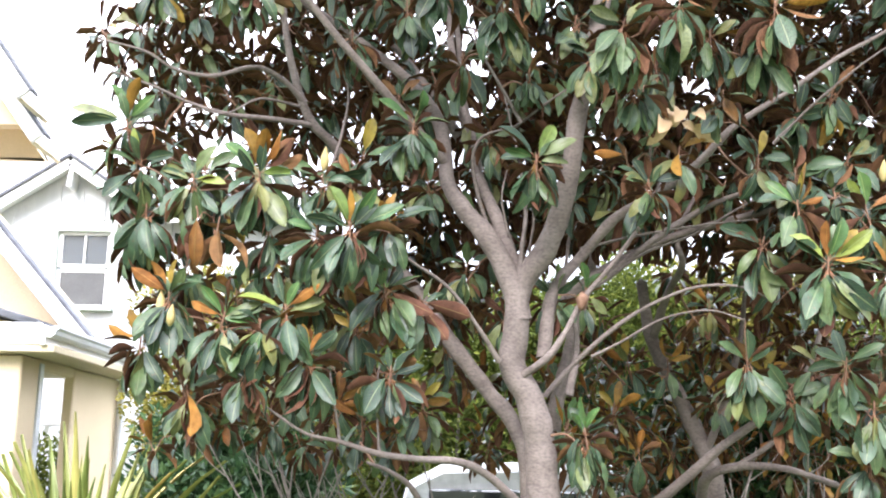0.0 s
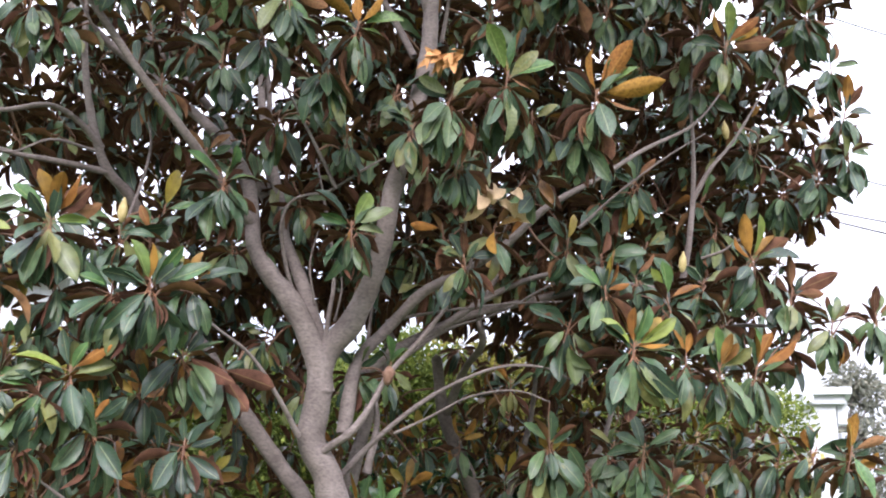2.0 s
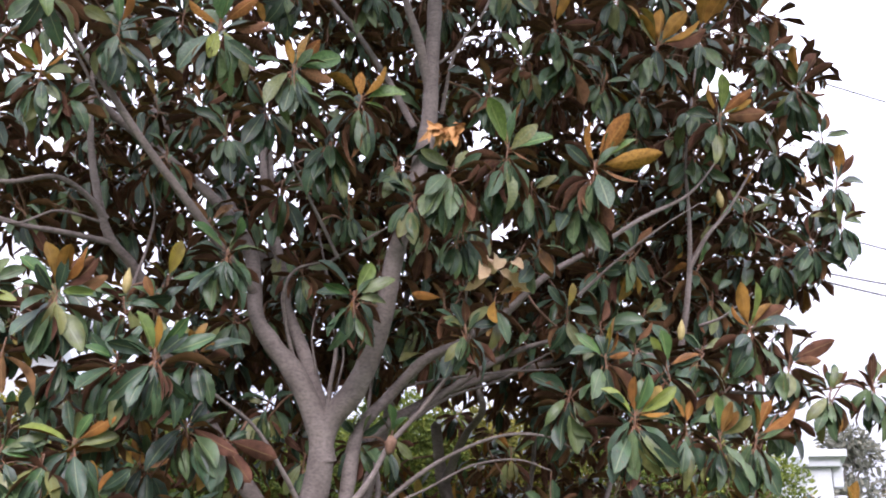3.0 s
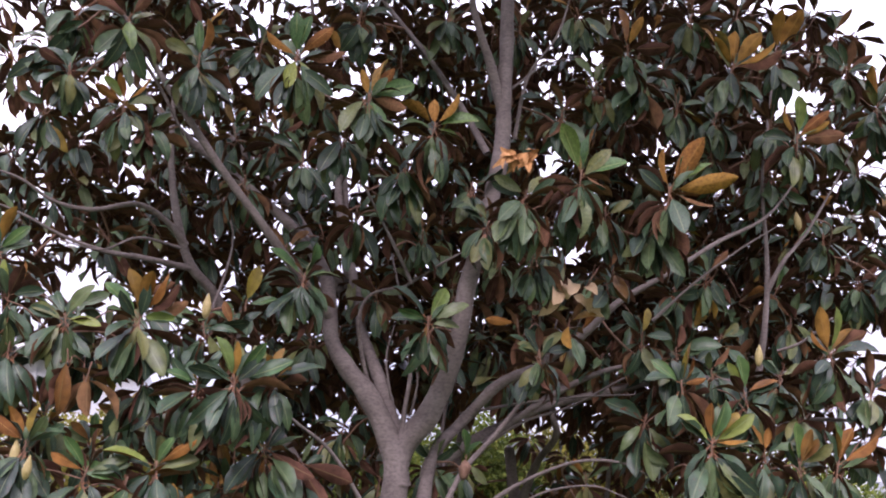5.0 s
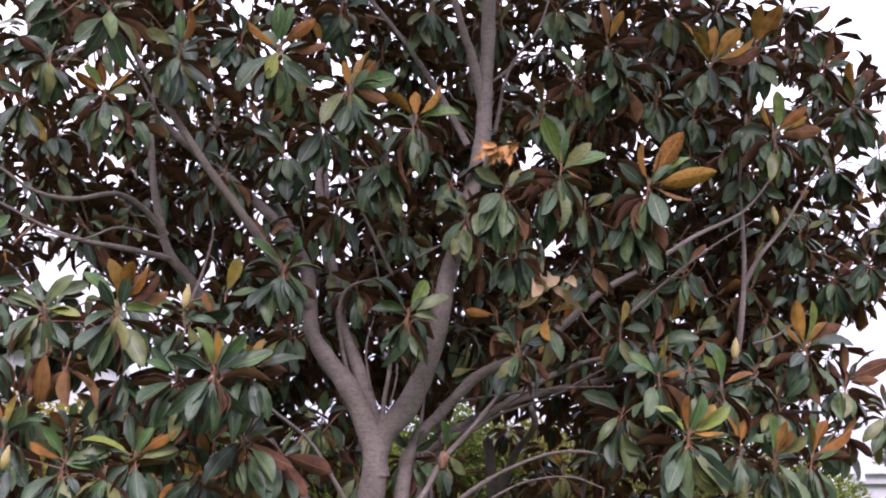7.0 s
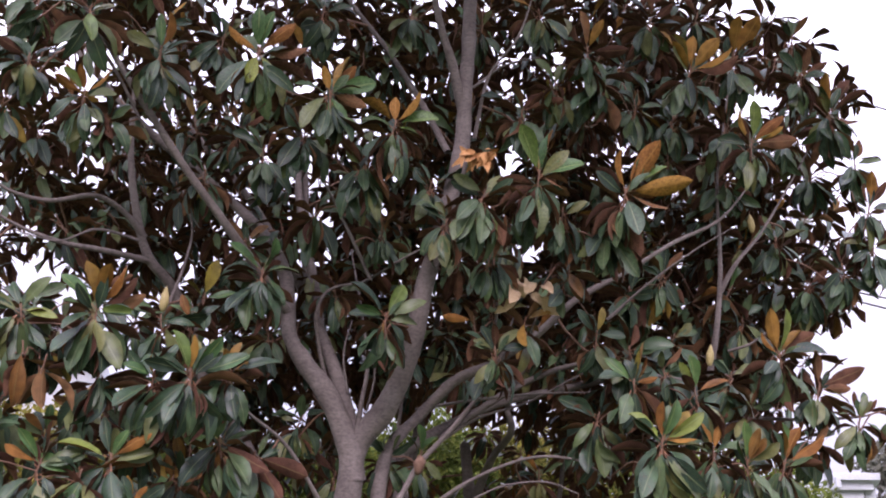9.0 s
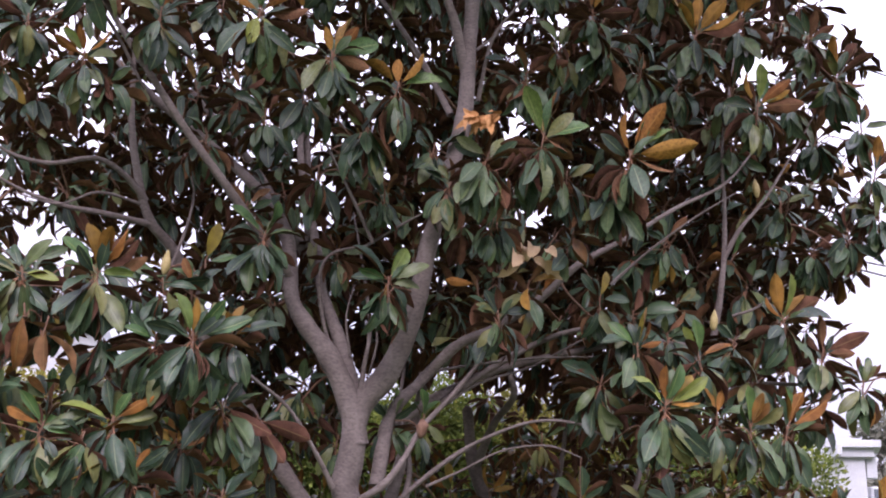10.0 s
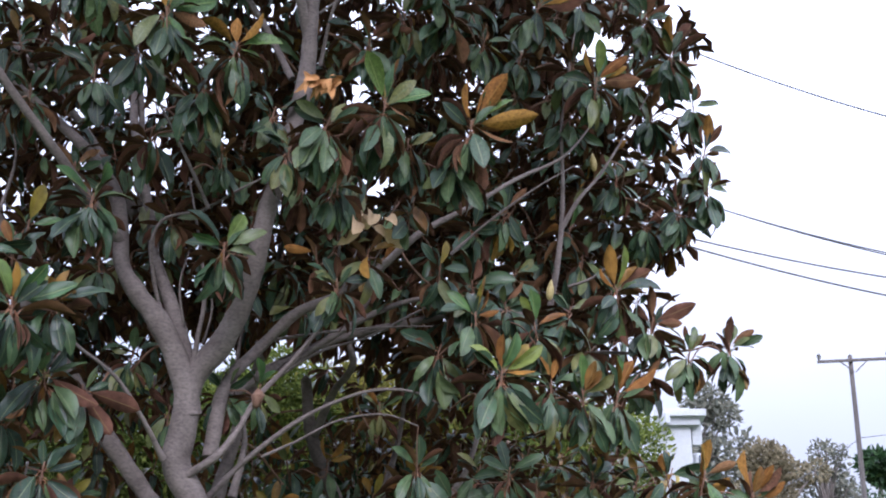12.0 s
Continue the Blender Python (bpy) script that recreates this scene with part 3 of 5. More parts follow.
# leaf sprays that stand out, by part of the crown: place, size, hanging leaves, and the leaves round the tip.
# G young green, R young with its rusty back to the street, Y yellowing, M dark green, U dark with its brown back to the street;
# then the clock angle in degrees from upright, and the length in centimetres where it is not the usual one
CANOPY_LEFT_SPRAYS = [
    (-1.36, 4.90, 4.14, 0.90, 9, "U-70 M60"),
    (-1.45, 5.00, 3.98, 0.90, 8, "M-80 U60"),
    (-1.49, 5.00, 4.34, 1.00, 9, "U-40 M60"),
    (-1.38, 5.00, 4.52, 1.00, 10, "U30 M-60 U70"),
    (-1.09, 4.70, 4.33, 1.10, 3, "G175/24 U-60 U40"),
    (-1.07, 4.80, 3.94, 0.90, 7, "R-75 R-35 R-10 R50 G-40"),
    (-0.96, 4.85, 3.86, 0.90, 5, "U170 U185 U200"),
    (-0.75, 4.70, 4.16, 1.00, 8, "M-65/22 G0/21 R20 M60"),
    (-0.78, 5.00, 4.50, 1.00, 6, "U-30 R30"),
    (-0.48, 4.90, 4.39, 0.90, 8, "M-80 U20 M70"),
    (-0.30, 4.35, 4.04, 1.10, 9, "R-62/19 G-8/22 G12/21 R42/23 U85/24 G150/19 G195/22"),
    (0.03, 4.40, 3.91, 0.95, 8, "R-15/15 Y25/22 R40/20 G60/26 U95/20 G165/15 G150/19"),
    (0.35, 4.50, 3.85, 1.05, 11, "G-50/22 R38/21 G75/23 G110/16 R-5/18"),
    (-0.05, 4.65, 3.83, 1.05, 10, "U-40 M50"),
    (0.23, 4.60, 3.69, 1.00, 8, "M160/26"),
    (-0.49, 5.00, 3.70, 0.90, 8, "U30"),
    (-0.22, 5.00, 3.86, 1.00, 8, "M-60"),
    (-0.59, 5.30, 4.11, 0.70, 3, "Y-20 Y20 Y70"),
    (-0.35, 5.20, 4.05, 0.90, 7, "Y-30 U50"),
]
CANOPY_MIDDLE_SPRAYS = [
    (0.06, 5.00, 3.59, 1.00, 5, "M180/28"),
    (0.46, 4.90, 4.70, 0.95, 11, "M-60 U50"),
    (0.01, 5.00, 4.70, 0.90, 9, "U-30 M80"),
    (0.61, 4.90, 3.75, 0.90, 8, "M-30 U60"),
    (0.26, 5.10, 3.84, 0.90, 4, "Y-20 U20"),
    (0.81, 5.20, 4.16, 0.80, 5, "M-70/27 U20"),
    (0.39, 5.00, 3.51, 0.80, 8, "M-40"),
    (0.68, 4.80, 3.54, 0.90, 8, "M-60"),
    (1.15, 4.90, 4.82, 0.95, 11, "M-40 Y-80/19 U60"),
    (0.89, 5.10, 4.81, 0.90, 7, "U-20 M90"),
    (1.37, 4.75, 4.54, 0.95, 6, "Y-15/24 R20/21 U90/24 U-60"),
    (1.45, 4.80, 4.43, 1.00, 10, "M60 M100"),
    (1.23, 4.85, 4.38, 1.00, 9, "M-40 M160"),
    (1.07, 4.90, 4.22, 1.00, 6, "M-80/26 U70/26 U40"),
    (1.84, 5.00, 4.95, 1.00, 9, "U10 U50 M-50"),
    (1.69, 4.90, 4.35, 1.00, 6, "G140/21 M-60"),
    (1.71, 5.10, 4.70, 1.00, 8, "U30 M-30"),
]
CANOPY_RIGHT_SPRAYS = [
    (1.90, 4.65, 4.45, 1.05, 11, "Y-12/28 R8/24 R35/28 R60/27 U80/28 R-55/21"),
    (2.20, 4.75, 4.64, 1.00, 7, "R-5/25 R28/28 U70"),
    (2.25, 4.70, 4.12, 1.00, 9, "G0/24 G25/22 R-45/22 R45/24 U85/27 R60/21"),
    (2.21, 4.90, 4.31, 1.00, 6, "R10/26 U-50"),
    (2.69, 4.90, 4.68, 0.95, 8, "M-50 M-15 U15 U60 M85"),
    (2.81, 4.85, 4.44, 1.00, 10, "R-20/26 U35/29 U55/26 M70/29 U100 M15"),
    (2.71, 5.00, 4.99, 0.90, 5, "M-40 U30"),
    (3.11, 5.00, 3.98, 0.90, 9, "U-15 U25 R5/23"),
    (2.05, 5.20, 4.46, 1.00, 11, "M-50 M60"),
    (2.01, 5.20, 4.22, 1.00, 11, "M-80 M80"),
    (2.33, 5.10, 4.12, 1.00, 9, "U-40 M50"),
    (2.69, 5.10, 4.38, 1.00, 10, "U-20 U60"),
    (2.88, 5.20, 4.24, 1.00, 10, "U10 U-60"),
    (3.11, 5.10, 4.30, 0.95, 9, "U30 M70"),
    (2.17, 5.10, 5.10, 1.00, 7, "U-40 U50"),
]
CENTRE_SPRAYS = [
    (0.99, 4.32, 3.61, 1.05, 7, "G-32/28 G8/24 Y-5/19 G70/23 R60/14 U120/15"),
    (1.39, 4.30, 3.57, 1.05, 8, "R-15/22 G22/19 R28/32 Y48/28 G52/29 R82/34 U110/24 M-45/20"),
    (1.35, 4.40, 3.44, 1.00, 9, "G-75/18 M120/20"),
    (0.76, 4.40, 3.52, 1.05, 12, "M-70 M75/18"),
    (0.96, 4.45, 3.58, 0.90, 4, "U170/23 M150/23 U195/18"),
    (0.85, 4.60, 3.31, 0.90, 9, "M-80"),
    (1.16, 4.50, 3.52, 0.90, 7, "M170/28 U150 M-60"),
    (-0.17, 4.90, 3.20, 1.00, 11, "G-55/23 G18/19 M80/20 M-85"),
    (0.20, 5.20, 3.26, 0.80, 4, "U-60 U40"),
    (0.41, 4.82, 3.02, 0.95, 10, "G-75/18 G28/23 M65/23 G140/16 M-50/26 Y190/21"),
    (0.92, 4.75, 2.89, 0.90, 8, "M-60/18 M70/18 U-10/15"),
    (0.83, 4.80, 3.04, 0.80, 1, "R-85/17"),
    (1.07, 4.78, 3.06, 0.80, 2, "Y68/15 R190/18 U30"),
    (1.47, 4.90, 3.06, 0.80, 6, "Y10/16 M-40 M90"),
    (1.26, 4.70, 3.31, 0.80, 2, "Y175/20 M100"),
    (1.66, 4.95, 3.01, 0.90, 8, "M-20/22 U25/17 M80/25"),
]
LEFT_SPRAYS = [
    (-0.85, 4.65, 2.88, 1.08, 11, "G-52/24 Y-15/23 R12/24 R30/25 U60/25 U75/24 G95/18"),
    (-1.16, 4.70, 2.86, 1.00, 9, "M-25/18 M30/21 G100/18 M-80"),
    (-1.03, 4.80, 2.78, 1.00, 6, "M-70 M110"),
    (-0.81, 4.75, 2.64, 1.00, 5, "U185/25 M175/23 U160/20"),
    (-1.11, 4.62, 2.69, 1.00, 0, "Y183/28"),
    (-1.02, 4.65, 2.65, 1.00, 0, "U180/23"),
    (-0.60, 4.95, 2.94, 0.90, 6, "M80/24 M-60"),
    (-0.47, 5.00, 2.96, 0.80, 5, "M60 Y-30"),
    (-0.43, 4.60, 2.63, 1.08, 13, "R-3/18 G-28/22 G38/23 G72/29 M-75/22"),
    (-0.27, 4.68, 2.67, 0.95, 9, "Y8/15 R-15/12 M70/25 R60/10"),
    (-0.58, 4.66, 2.62, 1.00, 12, "R-20/11 G-78/16 R25/10"),
    (-0.43, 5.20, 3.13, 0.80, 3, "Y15/22 G80/17 Y-50"),
    (-1.40, 4.70, 2.94, 1.00, 9, "M-60 G-20 R25/18 M80"),
    (-1.48, 4.70, 3.13, 1.00, 3, "G-25/24 R15/23 M-75/29 M-95/27 G45/19"),
    (-1.36, 4.70, 2.72, 1.00, 10, "M-60 M70"),
    (-1.43, 4.80, 2.62, 1.00, 9, "U-40 M60"),
    (-0.10, 5.30, 3.02, 0.80, 6, "M-50 U40"),
    (-0.26, 5.20, 3.44, 0.80, 7, "U-40 Y40/17"),
]
LOW_LEFT_SPRAYS = [
    (-0.98, 4.70, 2.23, 1.00, 10, "G-30/19 M10/20 R-65/18 M70"),
    (-0.71, 4.70, 2.27, 1.00, 10, "M-20/20 G-75/25 G20/15 R55/22 M80"),
    (-0.63, 4.90, 2.41, 1.00, 4, "G5/22 M-60"),
    (-0.28, 4.80, 2.39, 1.05, 10, "M-60 M80 U120/28"),
    (-0.12, 4.90, 2.35, 1.00, 4, "U110/28 U150/26"),
    (-0.43, 5.00, 2.27, 0.90, 5, "Y-10/18 R40/16 M-70"),
    (-1.21, 4.90, 2.51, 1.00, 6, "R-40/19 U30 Y70/16"),
    (-0.91, 5.20, 2.54, 0.80, 3, "Y-60 R70 Y20"),
    (-1.23, 4.70, 2.33, 1.00, 10, "R-60/23 R-35/19 Y5/18 M60/18"),
    (-1.37, 4.80, 2.14, 1.00, 9, "R-70/18 Y-20/16 M60"),
    (-0.82, 4.70, 2.20, 1.00, 9, "G70/24 G-70/22 M-20"),
    (-0.87, 4.70, 2.01, 0.90, 8, "G-15/15 G20/19 Y60"),
    (-0.61, 4.75, 2.08, 1.00, 10, "R-10/15 M60 R30/12"),
    (-0.24, 4.75, 2.01, 1.00, 10, "M-50 U60"),
    (-1.17, 4.90, 1.92, 0.90, 7, "R160/25 U200/21 M60"),
    (-0.41, 5.40, 1.83, 0.90, 5, "Y-10 Y40 R-60"),
]
LOW_RIGHT_SPRAYS = [
    (1.58, 4.70, 2.79, 1.00, 9, "Y18/22 Y35/17 G-50/20 M-80/24 R80/13"),
    (1.65, 4.55, 2.50, 1.15, 13, "G22/23 Y40/23 R-5/20 R62/17 G55/25 R80/17 G-55/23"),
    (1.91, 4.75, 2.78, 1.00, 6, "G-5/20 G-35/19 M60 Y65/19"),
    (1.97, 4.70, 2.50, 0.95, 9, "Y-20/16 R15/16 M70/24"),
    (2.11, 4.65, 2.45, 0.95, 8, "G-5/21 Y18/19 Y35/16 R-40/13 M60"),
    (2.39, 4.80, 3.02, 1.00, 10, "R-18/26 G5/26 Y35/23 U58/29 M80/29 R-45/17"),
    (2.60, 4.80, 2.88, 0.90, 8, "U-10/20 U35/23 U65/29 M100"),
    (2.33, 4.70, 2.47, 1.00, 9, "G0/21 R22/22 R60/26 M85/30 U-40"),
    (1.48, 4.90, 2.66, 1.00, 11, "M-70/24 M20"),
    (1.84, 4.95, 2.93, 0.90, 6, "M-60 U40/17"),
    (2.20, 4.95, 2.93, 0.90, 8, "M-20 M70 M-70"),
    (2.29, 4.95, 2.77, 0.95, 9, "M-70 U30 M80"),
    (2.59, 4.90, 2.67, 0.95, 9, "M50 U-20 R20/18"),
    (2.91, 4.60, 2.74, 0.78, 9, "U-25/14 U5/17 M20/15 U50/17 M68/20 M82/18"),
    (2.68, 4.60, 2.70, 0.78, 9, "U-10/14 M22/16 M-60/11 U40/13"),
    (2.58, 4.70, 2.10, 0.90, 5, "Y5/14 R-40/14 M80/25"),
]
FAR_RIGHT_SPRAYS = [
    (2.66, 4.50, 2.09, 1.00, 3, "R10/19 Y-5/16 U70/19 G170/25"),
    (2.92, 4.50, 2.00, 1.00, 3, "R-10/24 R25/20 R75/20 Y0/17 U55/22"),
    (2.70, 4.60, 1.95, 1.00, 6, "G-15/28 R40/22 U70"),
    (2.48, 4.80, 2.08, 0.90, 8, "Y-10/14 M60 G-60"),
    (2.29, 4.90, 2.10, 0.90, 9, "M-40 M60 Y10/11"),
    (2.03, 5.00, 2.05, 1.00, 11, "M-70 G70/17"),
    (1.77, 5.10, 2.12, 0.90, 11, "M-60 U60"),
    (2.89, 5.30, 3.59, 0.95, 11, "M-40 U50"),
    (2.98, 5.10, 3.64, 0.95, 10, "U-20 M60 U60"),
    (3.10, 5.00, 3.75, 0.90, 9, "U20 M70"),
    (2.70, 5.30, 3.84, 0.95, 11, "U-30 M70"),
    (1.96, 5.20, 3.52, 1.00, 12, "M-60 U30"),
    (1.81, 5.30, 3.44, 1.00, 10, "M-70"),
    (2.08, 5.35, 3.22, 1.00, 6, "M70 M-50"),
    (2.52, 5.40, 3.38, 0.90, 8, "U-40 M50"),
    (0.99, 4.90, 3.52, 0.90, 8, "M60 U-40"),
]
UNDER_SPRAYS = [
    (0.67, 5.15, 1.77, 0.95, 8, "G0/19 G25/16 G-40/13 M60"),
    (1.41, 5.00, 2.11, 1.00, 10, "M-60 U50"),
    (1.80, 4.80, 2.09, 1.00, 11, "M-70 M60"),
    (1.91, 4.80, 1.90, 1.00, 10, "M-60 G60/16"),
    (1.64, 5.10, 1.96, 1.00, 10, "M-40 U60"),
    (1.92, 4.90, 1.65, 1.00, 11, "M-60 M50"),
    (0.11, 5.45, 2.63, 0.80, 6, "M-70 M60"),
    (0.54, 5.35, 2.46, 0.80, 7, "G15/20 M-60 M60/20"),
    (0.70, 5.30, 2.47, 0.70, 3, "G-5/17 G30/14"),
    (0.31, 5.50, 2.38, 0.80, 5, "U-50 M40"),
    (1.34, 5.40, 2.44, 0.80, 3, "R-50 U60"),
]
BACKLIT_SPRAYS = [
    (-0.49, 5.70, 2.30, 0.90, 2, "Y-50 Y-10 Y35 Y75"),
    (-0.42, 5.80, 2.52, 0.90, 2, "Y-30 Y20 G60"),
    (-0.56, 5.70, 1.91, 0.90, 2, "Y-60 Y0 Y50 R85"),
    (-0.12, 5.60, 1.92, 0.90, 3, "Y-20 Y40 Y80 R-60"),
    (-0.29, 5.80, 1.73, 0.80, 3, "R-40 Y30 U70"),
    (1.00, 6.30, 1.94, 0.90, 2, "Y-40 Y10 R50"),
    (1.62, 6.40, 2.04, 0.90, 2, "Y-30 Y15 Y60"),
    (1.33, 6.40, 2.24, 0.90, 2, "R-20 R40 Y80"),
    (1.87, 6.30, 2.17, 0.90, 2, "Y-40 Y20 R70"),
    (1.13, 6.30, 1.70, 0.90, 3, "R-50 R10 U60"),
    (1.09, 6.40, 2.23, 0.90, 3, "Y-10 U50 R-60"),
    (-1.11, 5.60, 2.48, 0.90, 3, "Y-50 G0 Y45"),
    (-0.81, 5.80, 1.99, 0.90, 3, "Y-30 R40 U80"),
    (-0.91, 5.10, 3.09, 0.90, 7, "M-60 U60"),
    (-1.20, 5.10, 3.01, 0.90, 7, "U-50 M50"),
    (-0.74, 5.30, 3.01, 0.90, 7, "M-40 U70"),
    (-1.05, 5.20, 2.96, 0.90, 6, "M-80 U30"),
]
SPRAYS = CANOPY_LEFT_SPRAYS + CANOPY_MIDDLE_SPRAYS + CANOPY_RIGHT_SPRAYS + CENTRE_SPRAYS + LEFT_SPRAYS + LOW_LEFT_SPRAYS + LOW_RIGHT_SPRAYS + FAR_RIGHT_SPRAYS + UNDER_SPRAYS + BACKLIT_SPRAYS
CROWN_OUTLINE = [
    (-2.05, 3.68), (-2.25, 4.62), (-2.34, 5.98), (-1.71, 7.24), (-0.28, 8.08), (1.18, 7.64), (2.21, 6.61), (2.55, 5.75),
    (3.16, 5.72), (3.57, 5.56), (3.69, 4.64), (3.69, 4.24), (3.44, 3.76), (3.10, 3.37), (3.26, 3.03), (3.33, 2.24),
    (1.59, 2.08), (1.49, 2.95), (0.64, 2.95), (0.01, 2.80), (-0.25, 2.57), (-0.32, 2.04), (-1.41, 1.98), (-1.68, 2.61),
    (-0.84, 2.77), (-0.55, 3.08), (-0.78, 3.48), (-1.49, 3.52),
]
HEART = Vector((0.7, 5.6, 3.0))
tips, front_leaves, crown_leaves = [], [], []
LEAF_LETTERS = {"G": ("young", 1), "R": ("young", -1), "Y": ("yellow", 1), "M": ("mature", 1), "U": ("mature", -1)}


def spray(x, y, z, size, hang, words):
    """One shoot: the leaves round its tip by the clock, and older leaves hanging below."""
    at = Vector((x, y, z))
    axis = Vector((rng.uniform(-0.25, 0.25), -0.2, 1.0)).normalized()
    tips.append((at, axis))
    for word in words.split():
        angle, _, cm = word[1:].partition("/")
        kind, side = LEAF_LETTERS[word[0]]
        a = radians(float(angle) + rng.uniform(-4, 4))
        length = float(cm) / 100 if cm else size * rng.uniform(0.17, 0.22)
        way = Vector((math.sin(a), rng.uniform(-0.55, 0.2), math.cos(a))).normalized()
        face = Vector((0, -0.85 * side, 0.4 * side))
        face.rotate(Matrix.Rotation(rng.gauss(0, 0.6), 3, way))
        form = rng.choice((0, 2, 3, 8)) if kind != "mature" else rng.choice((0, 1, 2, 3, 6, 8))
        front_leaves.append((kind, form, leaf_matrix(at + way * 0.14 * length, way, face, 0.78 * length) @ Matrix.Diagonal((rng.uniform(0.85, 1.15), 1, 1, 1))))
    hang += (3 * hang) // 4
    for i in range(hang):
        low = (i + rng.random()) / hang
        a = radians(92 + 176 * low)
        deep = rng.uniform(-0.8, 0.4)
        way = Vector((0.8 * math.sin(a), deep, math.cos(a) - 0.65))
        face = Vector((0.5 * math.sin(a), deep - 0.35, 0.4))
        face.rotate(Matrix.Rotation(rng.gauss(0, 0.6), 3, way.normalized()))
        kind = "yellow" if rng.random() < 0.012 else "mature"
        start = at - axis * rng.uniform(0.01, 0.09) + Vector((0.012 * math.sin(a), 0, 0))
        front_leaves.append((kind, rng.choice((0, 1, 2, 4, 5, 6, 7, 8)), leaf_matrix(start + way * 0.02, way, face, size * rng.uniform(0.13, 0.21)) @ Matrix.Diagonal((rng.uniform(1.0, 1.25), 1, 1, 1))))
    for i in range(4 if hang > 4 else 0):
        a = radians(rng.uniform(-85, 85))
        way = Vector((math.sin(a), rng.uniform(-0.7, 0.4), math.cos(a))).normalized()
        face = Vector((0, -0.6, 0.7))
        face.rotate(Matrix.Rotation(rng.gauss(0, 0.8), 3, way))
        front_leaves.append(("mature", rng.randrange(9), leaf_matrix(at - axis * 0.02 + way * 0.025, way, face, size * rng.uniform(0.10, 0.165)) @ Matrix.Diagonal((1.1, 1, 1, 1))))
    for i in range(6):
        a = rng.uniform(0, 6.28)
        way = Vector((math.sin(a), rng.uniform(0.1, 0.9), 0.7 * math.cos(a)))
        front_leaves.append(("mature", rng.randrange(9), leaf_matrix(at - axis * 0.05 + way * 0.02, way, Vector((0, 0.3, 1)), size * rng.uniform(0.15, 0.2))))


for row in SPRAYS:
    spray(*row)

# the body of the crown behind them
made = 0
while made < 1150:
    x, z, back = rng.uniform(-2.4, 3.7), rng.uniform(1.9, 8.1), rng.uniform(-0.3, 2.3)
    grow = 1 + 0.12 * back
    if not inside(0.7 + (x - 0.7) / grow, 2.0 + (z - 2.0) / grow, CROWN_OUTLINE):
        continue
    if (z < 2.7 and rng.random() < 0.45) or (x < 0.3 and z > 3.1 and rng.random() < 0.5):
        continue
    at = Vector((x, 5.75 + back, z))
    axis = shoot_axis(at, HEART, 1.4 if z > 3.3 else 0.7)
    tips.append((at, axis))
    crown_leaves += shoot_leaves(at, axis, rng.uniform(0.85, 1.05), rng.choice((0, 0, 0, 0, 1)), 12 + rng.randrange(4), 0.5)
    made += 1

# the inner layer, close behind the limbs
for i in range(290):
    at = Vector((rng.uniform(-1.9, 3.3), rng.uniform(5.4, 6.5), rng.uniform(3.0, 5.2)))
    if at.x < 0.1 and rng.random() < 0.35:
        continue
    axis = shoot_axis(at, HEART, 1.0)
    tips.append((at, axis))
    crown_leaves += shoot_leaves(at, axis, rng.uniform(0.9, 1.1), rng.choice((0, 0, 0, 0, 1)), 13, 0.7)

# the thick mass over the long branches
for i in range(60):
    at = Vector((rng.uniform(1.3, 3.5), rng.uniform(5.9, 7.6), rng.uniform(3.15, 4.9)))
    axis = shoot_axis(at, HEART, 1.4)
    tips.append((at, axis))
    crown_leaves += shoot_leaves(at, axis, rng.uniform(0.9, 1.05), rng.choice((0, 0, 0, 1)), 13, 0.4)

# the dark mass over the side branches
for i in range(62):
    at = Vector((rng.uniform(-2.0, -0.4), rng.uniform(5.8, 7.4), rng.uniform(3.3, 4.3)))
    if at.z < 1.7 + 0.31 * at.y:
        continue
    axis = shoot_axis(at, HEART, 1.4)
    tips.append((at, axis))
    crown_leaves += shoot_leaves(at, axis, rng.uniform(0.9, 1.1), 0, 13, 0.4)

# crown overhead, towards the street, out of view; added to shade the limbs below
made = 0
while made < 300:
    at = Vector((rng.uniform(-1.6, 3.2), rng.uniform(3.3, 5.7), rng.uniform(4.6, 7.4)))
    if at.z < 2.1 + 0.68 * at.y + 0.12 * abs(at.x - 0.7) or (at - Vector((0.7, 5.5, 4.6))).length > 3.1:
        continue
    axis = shoot_axis(at, HEART, 1.4)
    tips.append((at, axis))
    crown_leaves += shoot_leaves(at, axis, rng.uniform(0.9, 1.05), rng.choice((0, 0, 1, 2)), 13, 0.8)
    made += 1

# low growth between the stems and the hedge
for i in range(60):
    at = Vector((rng.uniform(-1.7, 0.75), rng.uniform(5.6, 7.3), rng.uniform(1.72, 2.35)))
    axis = shoot_axis(at, Vector((0.3, 5.6, 1.2)))
    tips.append((at, axis))
    crown_leaves += shoot_leaves(at, axis, rng.uniform(0.8, 1.0), rng.choice((0, 1, 2, 4)), 12, 0.6)

# dark growth above the hedge, behind the fork
for i in range(34):
    at = Vector((rng.uniform(-0.75, 0.5), rng.uniform(6.0, 7.3), rng.uniform(2.55, 3.1)))
    axis = shoot_axis(at, HEART)
    tips.append((at, axis))
    crown_leaves += shoot_leaves(at, axis, rng.uniform(0.85, 1.0), 0, 12, 0.7)

# the leaves that stand nearest the street are parts of their own
front_leaves.sort(key=lambda t: t[2].translation.y)
for kind, tpl, m in front_leaves[:300]:
    single_leaf(kind, tpl, m, magnolia)
leaf_cloud("crown", front_leaves[300:] + crown_leaves, magnolia, "dense dark green leaves with rusty undersides", len(front_leaves) - 300)
grow_twigs(tips, "fine_growth", magnolia)


